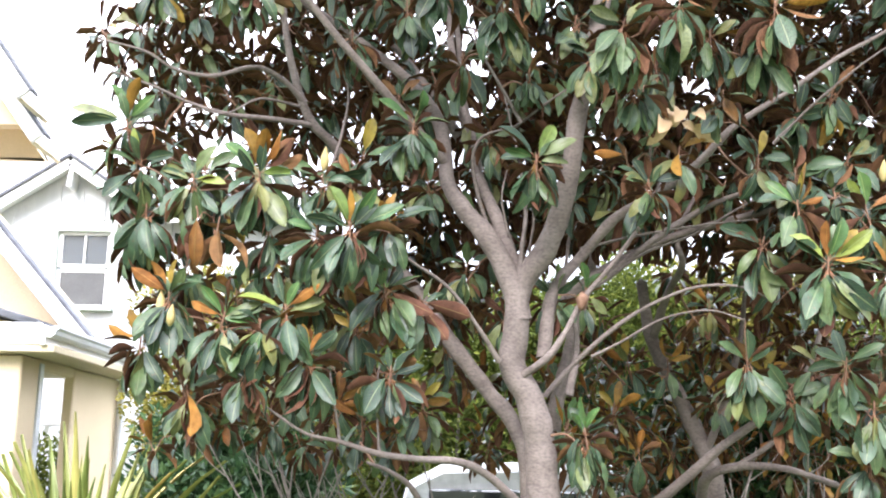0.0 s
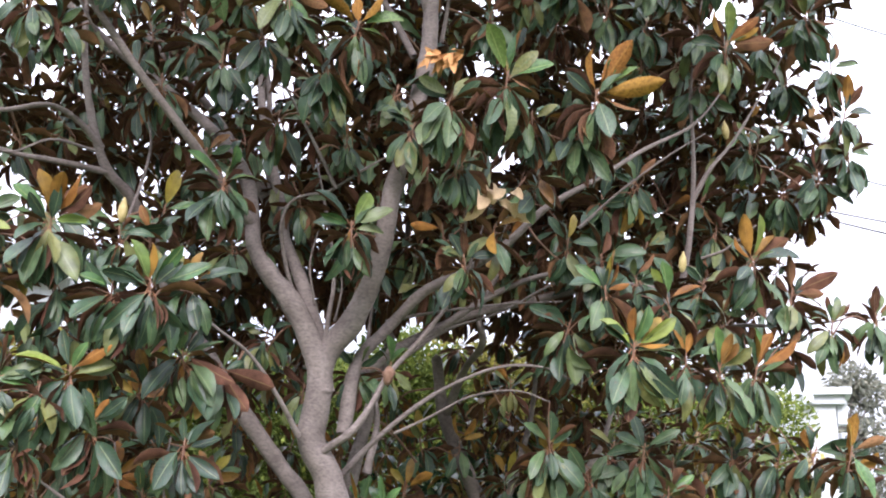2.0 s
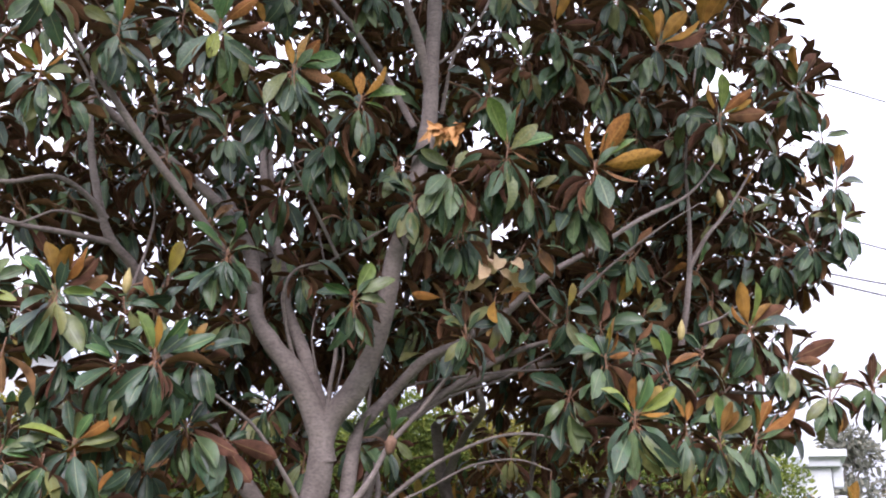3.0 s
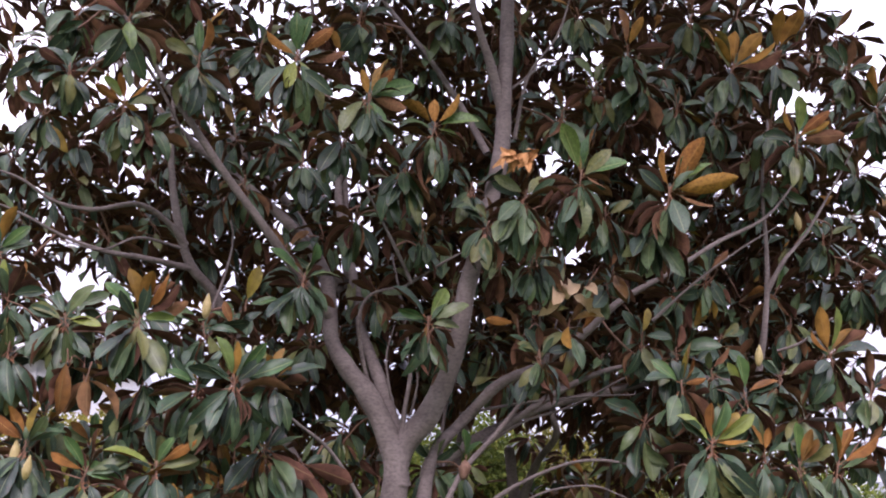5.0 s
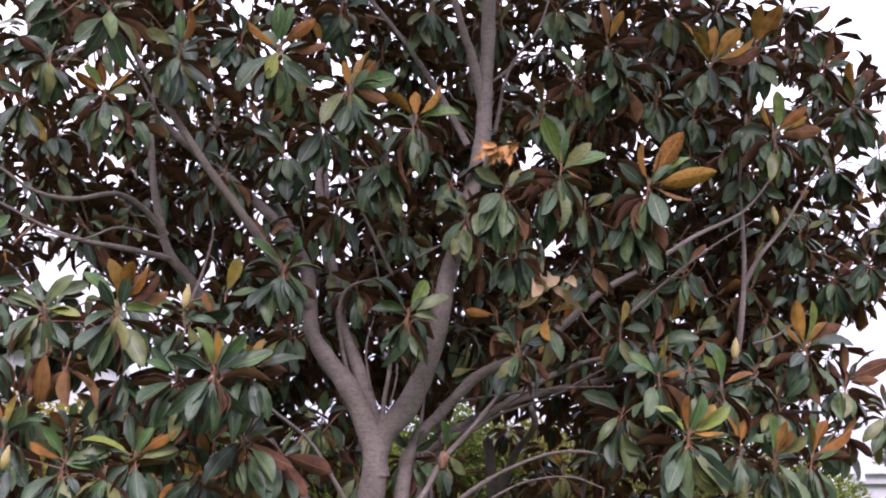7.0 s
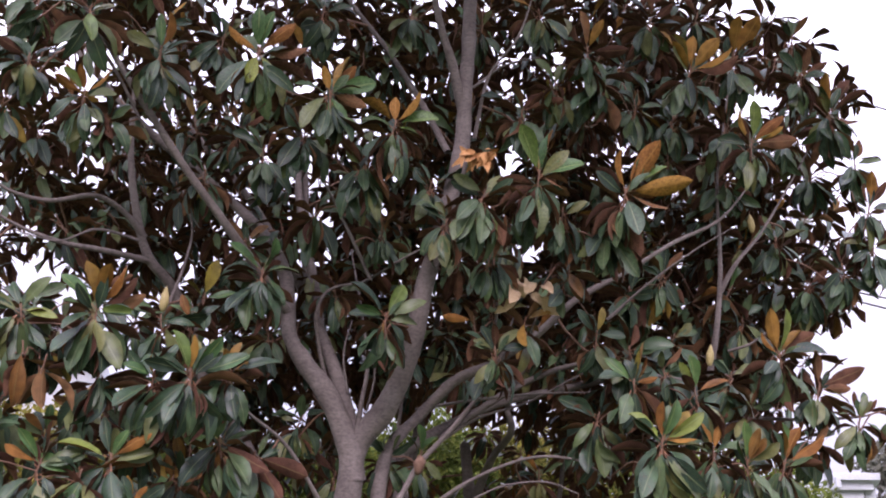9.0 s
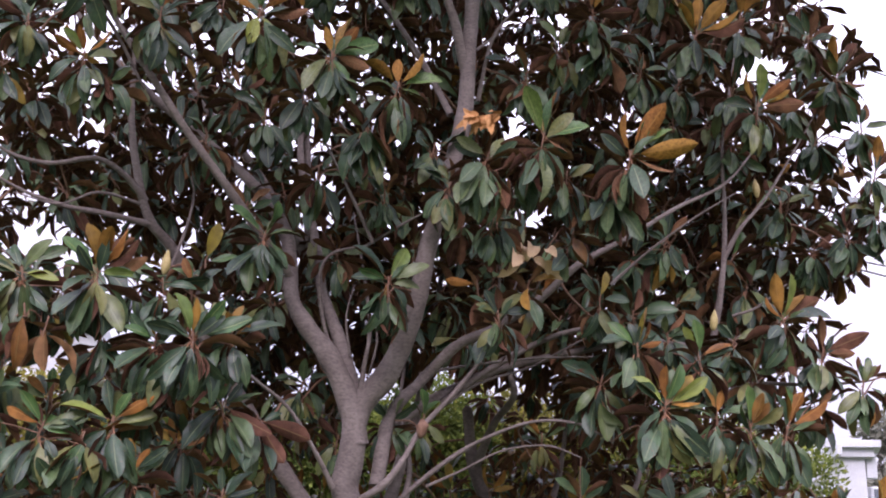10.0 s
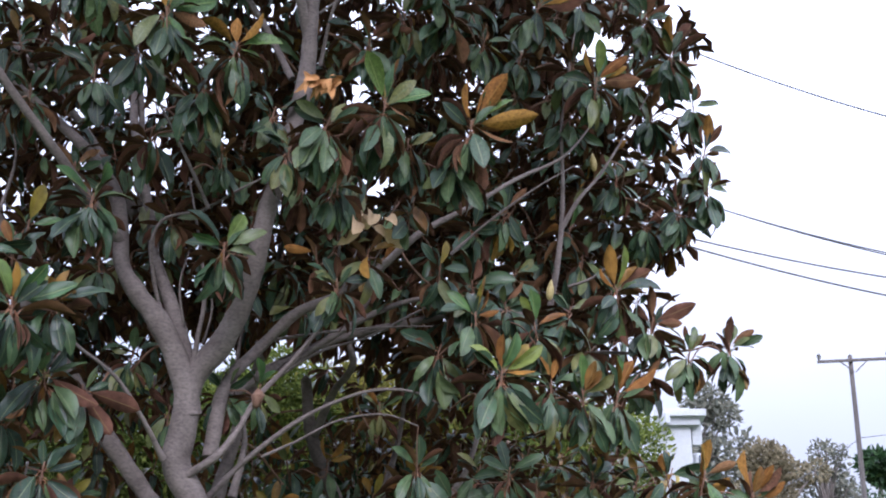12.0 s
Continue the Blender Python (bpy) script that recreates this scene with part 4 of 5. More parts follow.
def ellipsoid(bm, at, radii, turn=None):
    bmesh.ops.create_uvsphere(bm, u_segments=10, v_segments=7, radius=1.0, matrix=Matrix.Translation(at) @ (turn or Matrix()) @ Matrix.Diagonal((*radii, 1)))


def flower_bud(at, length, lean):
    bm = bmesh.new()
    ellipsoid(bm, (0, 0, 0), (0.19 * length, 0.19 * length, 0.5 * length))
    for v in bm.verts:
        if v.co.z > 0:
            v.co.x *= 1 - 0.7 * v.co.z / (0.5 * length)
            v.co.y *= 1 - 0.7 * v.co.z / (0.5 * length)
    bmesh.ops.transform(bm, matrix=Matrix.Translation(at) @ pose(0, 0, 0, lean, lean * 0.6, 0), verts=bm.verts)
    part("bud", bm, BUD, magnolia, "pale yellow-green flower bud", smooth=True)


for place, length, lean in (((-0.60, 5.0, 3.05), 0.125, 4), ((-1.27, 4.72, 2.29), 0.12, -5), ((2.03, 4.82, 2.99), 0.11, 6), ((2.55, 5.3, 3.92), 0.12, -4), ((-1.19, 4.6, 2.22), 0.1, 12)):
    flower_bud(Vector(place), length, lean)


def withered_flower(at, count, size, material, label, way_on, spread, broad=1.4):
    """Limp petals hanging about a dry core."""
    core_bm = bmesh.new()
    ellipsoid(core_bm, at, (0.34 * size, 0.3 * size, 0.36 * size))
    for v in core_bm.verts:
        v.co += v.normal * 0.16 * size * noise.noise(v.co * 40)
    flower = part("withered_flower", core_bm, material, magnolia, label, smooth=True)
    for i in range(count):
        v, f, _, _ = TEMPLATES[(1, 4, 5, 7, 6)[i % 5]]
        way = Vector(way_on) + Vector((rng.uniform(-1, 1), rng.uniform(-0.9, 0.3), rng.uniform(-1, 1))) * spread
        foot = at + Vector((rng.uniform(-0.9, 1.1), rng.uniform(-0.6, 0.1), rng.uniform(-0.4, 0.5))) * size
        m = leaf_matrix(foot, way, Vector((rng.uniform(-1, 1), -0.6, rng.uniform(-0.3, 1))), size * rng.uniform(0.7, 1.2))
        me = bpy.data.meshes.new("petal")
        me.from_pydata(v * (broad, 0.85, 2.4), [], f)
        me.materials.append(material)
        me.polygons.foreach_set("use_smooth", [True] * len(me.polygons))
        ob = attach(new("petal", me), flower)
        ob.matrix_basis = m


withered_flower(Vector((0.705, 4.3, 3.635)), 24, 0.07, PETAL, "withered orange-brown magnolia flower", (-0.75, -0.3, -0.15), 0.45)
withered_flower(Vector((1.03, 4.72, 3.19)), 7, 0.10, PALE_PETAL, "faded tan magnolia flower", (0.1, -0.3, -0.3), 0.9, 2.3)

knot_bm = bmesh.new()
ellipsoid(knot_bm, (0.65, 5.07, 2.39), (0.026, 0.024, 0.04))
for v in knot_bm.verts:
    v.co += v.normal * 0.02 * noise.noise(v.co * 55)
part("knot", knot_bm, SHOOT, magnolia, "reddish swollen branch knot", smooth=True)

second = empty("magnolia_tree", (1.69, 6.65, 0), "smaller magnolia with bare lower limbs behind the larger one", "tree", "magnolias by the street")
limb = limb_maker(second)
LIMB_POINTS.clear()
# a second tree of the kind, behind on the right
limb("trunk", [(1.69, 6.65, 0.00), (1.64, 6.60, 1.44), (1.56, 6.60, 1.78), (1.41, 6.55, 2.08), (1.26, 6.50, 2.38), (1.20, 6.50, 2.73)], 0.075, 0.030)
limb("limb", [(1.58, 6.60, 1.68), (1.68, 6.50, 1.98), (1.80, 6.50, 2.39), (1.85, 6.50, 2.81)], 0.030, 0.012)
limb("limb", [(1.53, 6.50, 1.38), (1.52, 6.30, 1.56), (1.66, 6.10, 1.63), (1.85, 5.90, 1.62), (2.06, 5.80, 1.55), (2.28, 5.70, 1.46)], 0.035, 0.012)
limb("limb", [(1.21, 6.40, 1.38), (1.37, 6.20, 1.55), (1.54, 6.10, 1.72), (1.70, 6.00, 1.85), (1.85, 5.90, 1.97), (1.97, 5.80, 2.16), (2.07, 5.80, 2.44)], 0.035, 0.012)
limb("limb", [(1.63, 6.10, 1.62), (1.83, 6.00, 1.77), (1.96, 5.90, 1.95), (2.04, 5.90, 2.27)], 0.018, 0.008)
limb("limb", [(1.26, 6.50, 2.38), (1.30, 6.20, 2.62), (1.30, 5.80, 2.71), (1.28, 5.80, 2.89), (1.48, 5.90, 3.26)], 0.028, 0.012)
tips, second_leaves = [], []
for i in range(200):
    at = Vector((rng.uniform(0.9, 3.9), rng.uniform(6.6, 7.7), rng.uniform(1.5, 2.6)))
    axis = shoot_axis(at, Vector((1.8, 6.5, 1.4)))
    tips.append((at, axis))
    second_leaves += shoot_leaves(at, axis, rng.uniform(0.62, 0.88), rng.choice((0, 0, 1, 2, 4)), 11, 0.6)
second_leaves = [("yellow" if kind == "mature" and rng.random() < 0.2 else kind, form, m) for kind, form, m in second_leaves]
leaf_cloud("crown", second_leaves, second, "sparse dark leaves with rusty undersides")
grow_twigs(tips, "fine_growth", second)


# ---- hedge and shrubs behind ----
def small_leaves(name, clumps, count, size, material, parent, label, seed):
    """Leaves scattered over and inside rounded clumps, as one mesh."""
    r = np.random.default_rng(seed)
    weights = np.array([c[3] * c[5] for c in clumps])
    pick = r.choice(len(clumps), count, p=weights / weights.sum())
    cs = np.array(clumps)[pick]
    d = r.normal(size=(count, 3))
    d /= np.linalg.norm(d, axis=1)[:, None]
    shell = 1 - 0.55 * r.random(count) ** 2.2
    at = cs[:, :3] + d * cs[:, 3:] * shell[:, None]
    way = d + r.normal(size=(count, 3)) * 0.8 + (0, 0, 0.1)
    way /= np.linalg.norm(way, axis=1)[:, None]
    side = np.cross(way, r.normal(size=(count, 3)))
    side /= np.linalg.norm(side, axis=1)[:, None] + 1e-9
    over = np.cross(side, way)
    s = size * r.uniform(0.7, 1.3, count)[:, None]
    v = np.stack([at, at + way * s * 0.45 + side * s * 0.24 + over * s * 0.05, at + way * s - over * s * 0.08, at + way * s * 0.45 - side * s * 0.24 + over * s * 0.05], 1).reshape(-1, 3)
    k = np.arange(count)[:, None] * 4
    f = np.concatenate([k + (0, 1, 2), k + (0, 2, 3)])
    me = bpy.data.meshes.new(name)
    me.from_pydata(v, [], f)
    me.materials.append(material)
    return tagged(attach(new(name, me), parent), label, kind="stuff")


def shrub(name, at, size, leaf, leaf_size, count, label, group="", stems=7, seed=1, category="shrub"):
    r = random.Random(seed)
    x, y, z = at
    w, d, h = size
    root = empty(name, at, label, category, group)
    verts, faces, clumps = [], [], []
    for i in range(stems):
        a = r.uniform(0, 6.28)
        tip = Vector((x + math.cos(a) * w * r.uniform(0.15, 0.42), y + math.sin(a) * d * r.uniform(0.15, 0.42), z + h * r.uniform(0.55, 0.85)))
        foot = Vector((x + r.uniform(-0.25, 0.25) * w, y + r.uniform(-0.2, 0.2) * d, z))
        path = spline([foot, foot.lerp(tip, 0.4) + Vector((r.uniform(-0.1, 0.1), r.uniform(-0.1, 0.1), 0.1)), tip], 5)
        tube(verts, faces, path, [0.03 * h / 3 * (1 - 0.7 * k / len(path)) for k in range(len(path))], 6)
        clumps.append((tip.x, tip.y, tip.z - 0.1 * h, w * 0.22, d * 0.22, h * 0.2))
    for i in range(24):
        a, b = r.uniform(0, 6.28), r.uniform(0.1, 0.46)
        zz = r.uniform(0.3, 0.92)
        taper = 1.0 if zz < 0.7 else 0.75
        clumps.append((x + math.cos(a) * w * b * taper, y + math.sin(a) * d * b * taper, z + h * zz, w * r.uniform(0.10, 0.2), d * r.uniform(0.10, 0.2), h * r.uniform(0.08, 0.16)))
    for i in range(9):
        clumps.append((x + w * (i / 8 - 0.5) * 0.9, y + r.uniform(-0.2, 0.2) * d, z + h * r.uniform(0.8, 0.88), w * 0.13, d * 0.28, h * 0.1))
    for i in range(6):
        clumps.append((x + w * (0.22 if i % 2 else -0.22), y, z + h * (0.2 + 0.11 * i), w * 0.3, d * 0.36, h * 0.2))
    mesh_part("stem", verts, faces, GREY_BARK, root)
    small_leaves("crown", clumps, count, leaf_size, leaf, root, "", seed)
    return root


HEDGE = "tall shrubs behind the magnolias"
for x, y, w, h, leaf, count, seed, words in (
    (-2.4, 12.4, 1.8, 2.62, DEEP_LEAF, 6000, 11, "dark green rounded garden shrub"),
    (-1.75, 11.2, 2.6, 3.8, YELLOW_SHRUB, 9000, 12, "tall yellow-green shrub with fine leaves"),
    (0.2, 10.8, 2.6, 3.6, HEDGE_LEAF, 9000, 13, "tall light green hedge shrub with fine leaves"),
    (1.8, 11.1, 2.4, 3.65, HEDGE_LEAF, 9000, 14, "tall light green hedge shrub with fine leaves"),
    (3.0, 11.0, 1.9, 3.85, YELLOW_SHRUB, 7000, 15, "yellow-green flowering shrub behind the tree"),
    (4.9, 10.8, 2.6, 3.57, HEDGE_LEAF, 9000, 16, "tall light green hedge shrub with fine leaves"),
    (6.0, 11.4, 2.2, 2.21, YELLOW_SHRUB, 7000, 17, "yellow-green shrub with fine leaves"),
):
    shrub("hedge_shrub", (x, y, 0), (w, 1.8, h), leaf, 0.068, 6 * count, words, HEDGE, seed=seed)
for x, y, w, h, seed in ((2.1, 7.75, 1.9, 2.4, 21), (-1.6, 8.6, 1.5, 1.7, 22), (4.0, 7.75, 1.8, 2.0, 23), (-1.9, 9.6, 1.5, 2.1, 24)):
    shrub("garden_shrub", (x, y, 0), (w, 0.75, h), DEEP_LEAF, 0.10, 9000, "dense dark green shrub with small glossy leaves", "low shrubs behind the magnolias", seed=seed)


def bare_shrub(at, width, height, seed):
    """Thin leafless stems rising from one root, each with side twigs."""
    r = random.Random(seed)
    root = empty("bare_shrub", at, "thin leafless grey shrub stems under the magnolia", "shrub", "low shrubs behind the magnolias")
    for i in range(9):
        verts, faces = [], []
        foot = Vector(at) + Vector((r.uniform(-0.15, 0.15), r.uniform(-0.1, 0.1), 0))
        tip = Vector(at) + Vector((r.uniform(-0.5, 0.5) * width, r.uniform(-0.3, 0.3), height * r.uniform(0.8, 1.0)))
        bend = foot.lerp(tip, 0.6) + Vector((r.uniform(-0.25, 0.25), r.uniform(-0.15, 0.15), 0))
        path = spline([foot, bend, tip], 7)
        tube(verts, faces, path, [0.013 * (1 - 0.75 * k / len(path)) for k in range(len(path))], 7, 0.15)
        for k in (8, 10, 12):
            side = path[k] + Vector((r.uniform(-0.22, 0.22), r.uniform(-0.1, 0.1), r.uniform(0.12, 0.3)))
            twig = spline([path[k], path[k].lerp(side, 0.5) + Vector((0, 0, -0.02)), side], 3)
            tube(verts, faces, twig, [0.005 - 0.0006 * j for j in range(len(twig))], 5)
        mesh_part("stem", verts, faces, GREY_BARK, root)


for x, y, w, h, seed in ((-0.95, 6.3, 0.8, 1.75, 61), (-0.45, 6.5, 0.7, 1.85, 62), (2.0, 6.3, 0.9, 1.8, 64)):
    bare_shrub((x, y, 0), w, h, seed)


def flax_plant(at):
    root = empty("flax_plant", at, "clump of upright yellow-green sword-shaped leaves beside the porch", "plant")
    r, shapes = random.Random(5), []
    for bend in (0.08, 0.2, 0.36, 0.55):
        verts, faces, n = [], [], 9
        for i in range(n):
            s = i / (n - 1)
            w = 0.022 * (1 - s ** 3) * (0.55 + 0.9 * min(s * 2.5, 1)) + 0.0015
            y, z = bend * s ** 2.2, s * (1 - 0.3 * bend * s * s)
            verts += [(-w, y - 0.012, z), (0, y, z), (w, y - 0.012, z)]
        for i in range(n - 1):
            for k in (0, 1):
                a = 3 * i + k
                faces.append((a, a + 1, a + 4, a + 3))
        m = len(verts)
        verts += [(x, y + 0.003, z) for x, y, z in verts]
        faces += [tuple(m + i for i in reversed(f)) for f in faces]
        me = bpy.data.meshes.new("sword_leaf")
        me.from_pydata(verts, [], faces)
        me.materials.append(FLAX_BLADE)
        me.polygons.foreach_set("use_smooth", [True] * len(faces))
        shapes.append(me)
    for i in range(280):
        ob = attach(new("sword_leaf", shapes[i % 4]), root)
        a, d = r.uniform(0, 360), abs(r.gauss(0, 0.45))
        lean = 6 + 55 * min(d, 0.8) + r.uniform(-8, 8)
        s = r.uniform(1.3, 2.0) * (1 - 0.25 * min(d, 1))
        foot = Vector(at) + Vector((math.cos(radians(a)) * d * 1.5, math.sin(radians(a)) * d * 0.8, 0))
        ob.matrix_basis = Matrix.Translation(foot) @ pose(0, 0, 0, 0, 0, a - 90) @ pose(0, 0, 0, -lean, 0, r.uniform(-40, 40)) @ Matrix.Diagonal((s * 0.75, s, s, 1))


def flax_surface():
    m, n, l, p = shader("flax_blade")
    info = n.new("ShaderNodeObjectInfo")
    col = ramp(n, l, info.outputs["Random"], [(0.0, (0.13, 0.19, 0.05)), (0.5, (0.20, 0.235, 0.07)), (0.85, (0.30, 0.30, 0.10)), (1.0, (0.44, 0.30, 0.10))])
    streak = noise_fac(n, l, 30, 3, stretch=(4, 1, 0.15))
    l.new(mix(n, l, col, ramp(n, l, streak, [(0.35, (0.7, 0.72, 0.6)), (0.65, (1.15, 1.12, 1.0))]), 1.0, "MULTIPLY"), p.inputs["Base Color"])
    p.inputs["Roughness"].default_value = 0.45
    bump(n, l, p, streak, 0.2, 0.003)
    return m


FLAX_BLADE = flax_surface()
flax_plant((-2.65, 8.0, 0.0))


# ---- white house ----
white_house = empty("white_house", (-5.6, 17, 0), "two-storey white house with vertical siding, front gable and grey roof", "house")


def wall_with_window():
    """Front wall with the window's opening; the gable sits above."""
    bm = bmesh.new()
    xs, zs = (-9.5, -6.32, -5.44, -2.2), (0.0, 3.98, 5.22, 5.5)
    grid = [[bm.verts.new((x, 17.0, z)) for x in xs] for z in zs]
    for r in range(3):
        for k in range(3):
            if (r, k) != (1, 1):
                bm.faces.new((grid[r][k], grid[r][k + 1], grid[r + 1][k + 1], grid[r + 1][k]))
    back = bmesh.ops.extrude_face_region(bm, geom=bm.faces[:])
    bmesh.ops.translate(bm, verts=[v for v in back["geom"] if isinstance(v, bmesh.types.BMVert)], vec=(0, 0.24, 0))
    bmesh.ops.recalc_face_normals(bm, faces=bm.faces)
    part("wall", bm, SIDING, white_house, "white vertical board siding")
    bm = bmesh.new()
    a = [bm.verts.new(v) for v in ((-7.42, 17.0, 5.5), (-4.94, 17.0, 5.5), (-6.1, 17.0, 6.34))]
    b = [bm.verts.new(v.co + Vector((0, 0.24, 0))) for v in a]
    bm.faces.new(a), bm.faces.new(b[::-1])
    for i in range(3):
        bm.faces.new((a[i], b[i], b[(i + 1) % 3], a[(i + 1) % 3]))
    bmesh.ops.recalc_face_normals(bm, faces=bm.faces)
    part("gable_wall", bm, SIDING, white_house, "white vertical board siding")


wall_with_window()
for i in range(20):
    x = -9.3 + i * 0.37
    if -6.55 < x < -5.25:
        box_part("batten", (x, 16.985, 5.46 + 0.5 * max(0.05, 0.5 - abs(x + 6.18) * 0.45)), (0.045, 0.03, max(0.1, 0.7 - 0.62 * abs(x + 6.18))), SIDING, white_house, bevel=0.004)
    else:
        box_part("batten", (x, 16.985, 2.75), (0.045, 0.03, 5.4), SIDING, white_house, bevel=0.004)
slope = math.atan2(0.66, 1.0)
for s in (-1, 1):
    turn = pose(0, 0, 0, 0, s * math.degrees(slope), 0)
    cx, cz = -6.1 + s * 0.63, 6.42 - 0.63 * 0.66
    box_part("roof_slab", (cx, 17.93, cz - 0.005), (1.54, 2.66, 0.055), SHINGLE, white_house, turn, 0.01, "dark grey shingle roof")
    box_part("rake_board", (cx, 16.66, cz - 0.115), (1.50, 0.05, 0.19), TRIM, white_house, turn, 0.006)
    box_part("soffit", (cx, 16.83, cz - 0.12), (1.44, 0.3, 0.03), TRIM, white_house, turn, 0.004)
box_part("bracket", (-6.08, 16.8, 6.06), (0.07, 0.34, 0.36), TRIM, white_house, pose(0, 0, 0, 0, 6, 0), 0.008)
box_part("main_roof", (-3.6, 17.75, 5.78), (3.4, 2.3, 0.12), SHINGLE, white_house, pose(0, 0, 0, 18, 0, 0), 0.01, "grey shingle roof slope")
box_part("fascia", (-3.6, 16.64, 5.42), (3.4, 0.05, 0.2), TRIM, white_house)
box_part("wall", (-2.32, 19.5, 2.75), (0.24, 4.6, 5.5), SIDING, white_house, bevel=0, label="white vertical board siding")

window = box_part("window_frame", (-5.88, 17.02, 5.275), (1.04, 0.14, 0.11), SAGE_TRIM, white_house, label="pale sage window trim")
for x in (-6.355, -5.405):
    box_part("casing", (x, 17.0, 4.6), (0.09, 0.12, 1.24), SAGE_TRIM, window)
box_part("sill", (-5.88, 16.96, 3.95), (1.1, 0.2, 0.06), SAGE_TRIM, window)
for z, h in ((4.93, 0.58), (4.29, 0.62)):
    for x in (-6.275, -5.485):
        box_part("sash_stile", (x, 17.06, z), (0.07, 0.05, h), TRIM, window)
    for dz in (-h / 2 + 0.02, h / 2 - 0.02):
        box_part("sash_rail", (-5.88, 17.055, z + dz), (0.72, 0.05, 0.06), TRIM, window)
box_part("muntin", (-5.88, 17.05, 4.93), (0.035, 0.04, 0.5), TRIM, window)
for x in (-6.07, -5.69):
    box_part("pane", (x, 17.075, 4.93), (0.345, 0.012, 0.5), PANE, window, bevel=0)
box_part("pane", (-5.88, 17.085, 4.29), (0.72, 0.012, 0.52), PANE, window, bevel=0)
box_part("blind", (-5.88, 17.16, 4.93), (0.8, 0.02, 0.6), TRIM, window, bevel=0)
box_part("insect_screen", (-5.88, 17.05, 4.29), (0.72, 0.006, 0.52), SCREEN, window, bevel=0)

# ---- cream house with its porch ----
cream_house = empty("cream_house", (-5.5, 12, 0), "cream stucco house with porch, white rake boards and shingle roof", "house")
for name, centre, size in (
    ("pillar", (-4.62, 11.27, 1.32), (0.54, 0.5, 2.64)),
    ("wall", (-7.9, 11.45, 1.32), (3.4, 0.3, 2.64)),
    ("wall", (-4.41, 13.5, 1.32), (0.12, 1.75, 2.64)),
    ("low_wall", (-4.41, 12.05, 0.5), (0.12, 1.1, 1.0)),
    ("header", (-4.41, 12.05, 2.59), (0.12, 1.1, 0.12)),
):
    box_part(name, centre, size, STUCCO, cream_house, bevel=0.015, label="cream stucco")
box_part("corner_board", (-4.33, 14.42, 1.32), (0.12, 0.1, 2.64), TRIM, cream_house)
box_part("downpipe", (-4.27, 14.3, 1.4), (0.07, 0.07, 2.6), GUTTER, cream_house, bevel=0.02, label="white downpipe")
box_part("door_jamb", (-4.36, 11.56, 1.3), (0.06, 0.1, 2.6), GUTTER, cream_house, label="grey post")
box_part("soffit", (-6.3, 12.6, 2.69), (4.7, 3.6, 0.08), SOFFIT, cream_house, bevel=0.01)
box_part("porch_fascia", (-6.4, 10.82, 2.84), (4.6, 0.06, 0.22), TRIM, cream_house)
box_part("side_fascia", (-4.06, 12.5, 2.82), (0.06, 3.5, 0.2), TRIM, cream_house)


def gutter_run():
    bm = bmesh.new()
    profile = [(0, 0.0), (0.05, 0.0), (0.09, 0.03), (0.10, 0.07), (0.13, 0.09), (0.13, 0.12), (0.115, 0.12), (0.0, 0.105)]
    rings = []
    for y in (10.76, 14.3):
        rings.append([bm.verts.new((-4.03 + x, y, 2.8 + z)) for x, z in profile])
    for i in range(len(profile)):
        k = (i + 1) % len(profile)
        bm.faces.new((rings[0][i], rings[0][k], rings[1][k], rings[1][i]))
    bm.faces.new(rings[0][::-1]), bm.faces.new(rings[1])
    bmesh.ops.recalc_face_normals(bm, faces=bm.faces)
    part("gutter", bm, GUTTER, cream_house, "pale metal gutter")


gutter_run()
box_part("porch_roof", (-5.74, 12.55, 3.40), (3.3, 3.5, 0.08), SHINGLE, cream_house, pose(0, 0, 0, 0, 16, 0), 0.01, "dark shingle porch roof")


def gable_edge(top, foot, y, depth, wall_to):
    """A steep roof slope: shingles, white rake board, tan soffit."""
    (x0, z0), (x1, z1) = top, foot
    run, tilt = math.hypot(x1 - x0, z1 - z0), math.degrees(math.atan2(z0 - z1, x1 - x0))
    turn = pose(0, 0, 0, 0, tilt, 0)
    mid = Vector(((x0 + x1) / 2, y, (z0 + z1) / 2))
    off = turn.to_3x3() @ Vector((0, 0, 1))
    box_part("roof_slope", mid + Vector((0, 0.06, 0)) - off * 0.02, (run + 0.06, 0.2, 0.035), SHINGLE, cream_house, turn, 0.005, "dark shingle roof")
    box_part("rake_board", mid - off * 0.125, (run, 0.06, 0.17), TRIM, cream_house, turn, 0.006, "white rake board")
    box_part("soffit", mid + Vector((0, depth / 2 + 0.03, 0)) - off * 0.2, (run, depth, 0.05), SOFFIT, cream_house, turn, 0.004, "tan boarded soffit")
    bm = bmesh.new()
    pts = [(x0, z0 - 0.35), (x1 - 0.35, z1 - 0.1), (x1 - 0.35, wall_to), (x0, wall_to)]
    a = [bm.verts.new((x, y + depth + 0.02, z)) for x, z in pts]
    b = [bm.verts.new((x, y + depth + 0.22, z)) for x, z in pts]
    bm.faces.new(a), bm.faces.new(b[::-1])
    for i in range(4):
        bm.faces.new((a[i], b[i], b[(i + 1) % 4], a[(i + 1) % 4]))
    bmesh.ops.recalc_face_normals(bm, faces=bm.faces)
    part("gable_wall", bm, STUCCO, cream_house, "cream stucco")


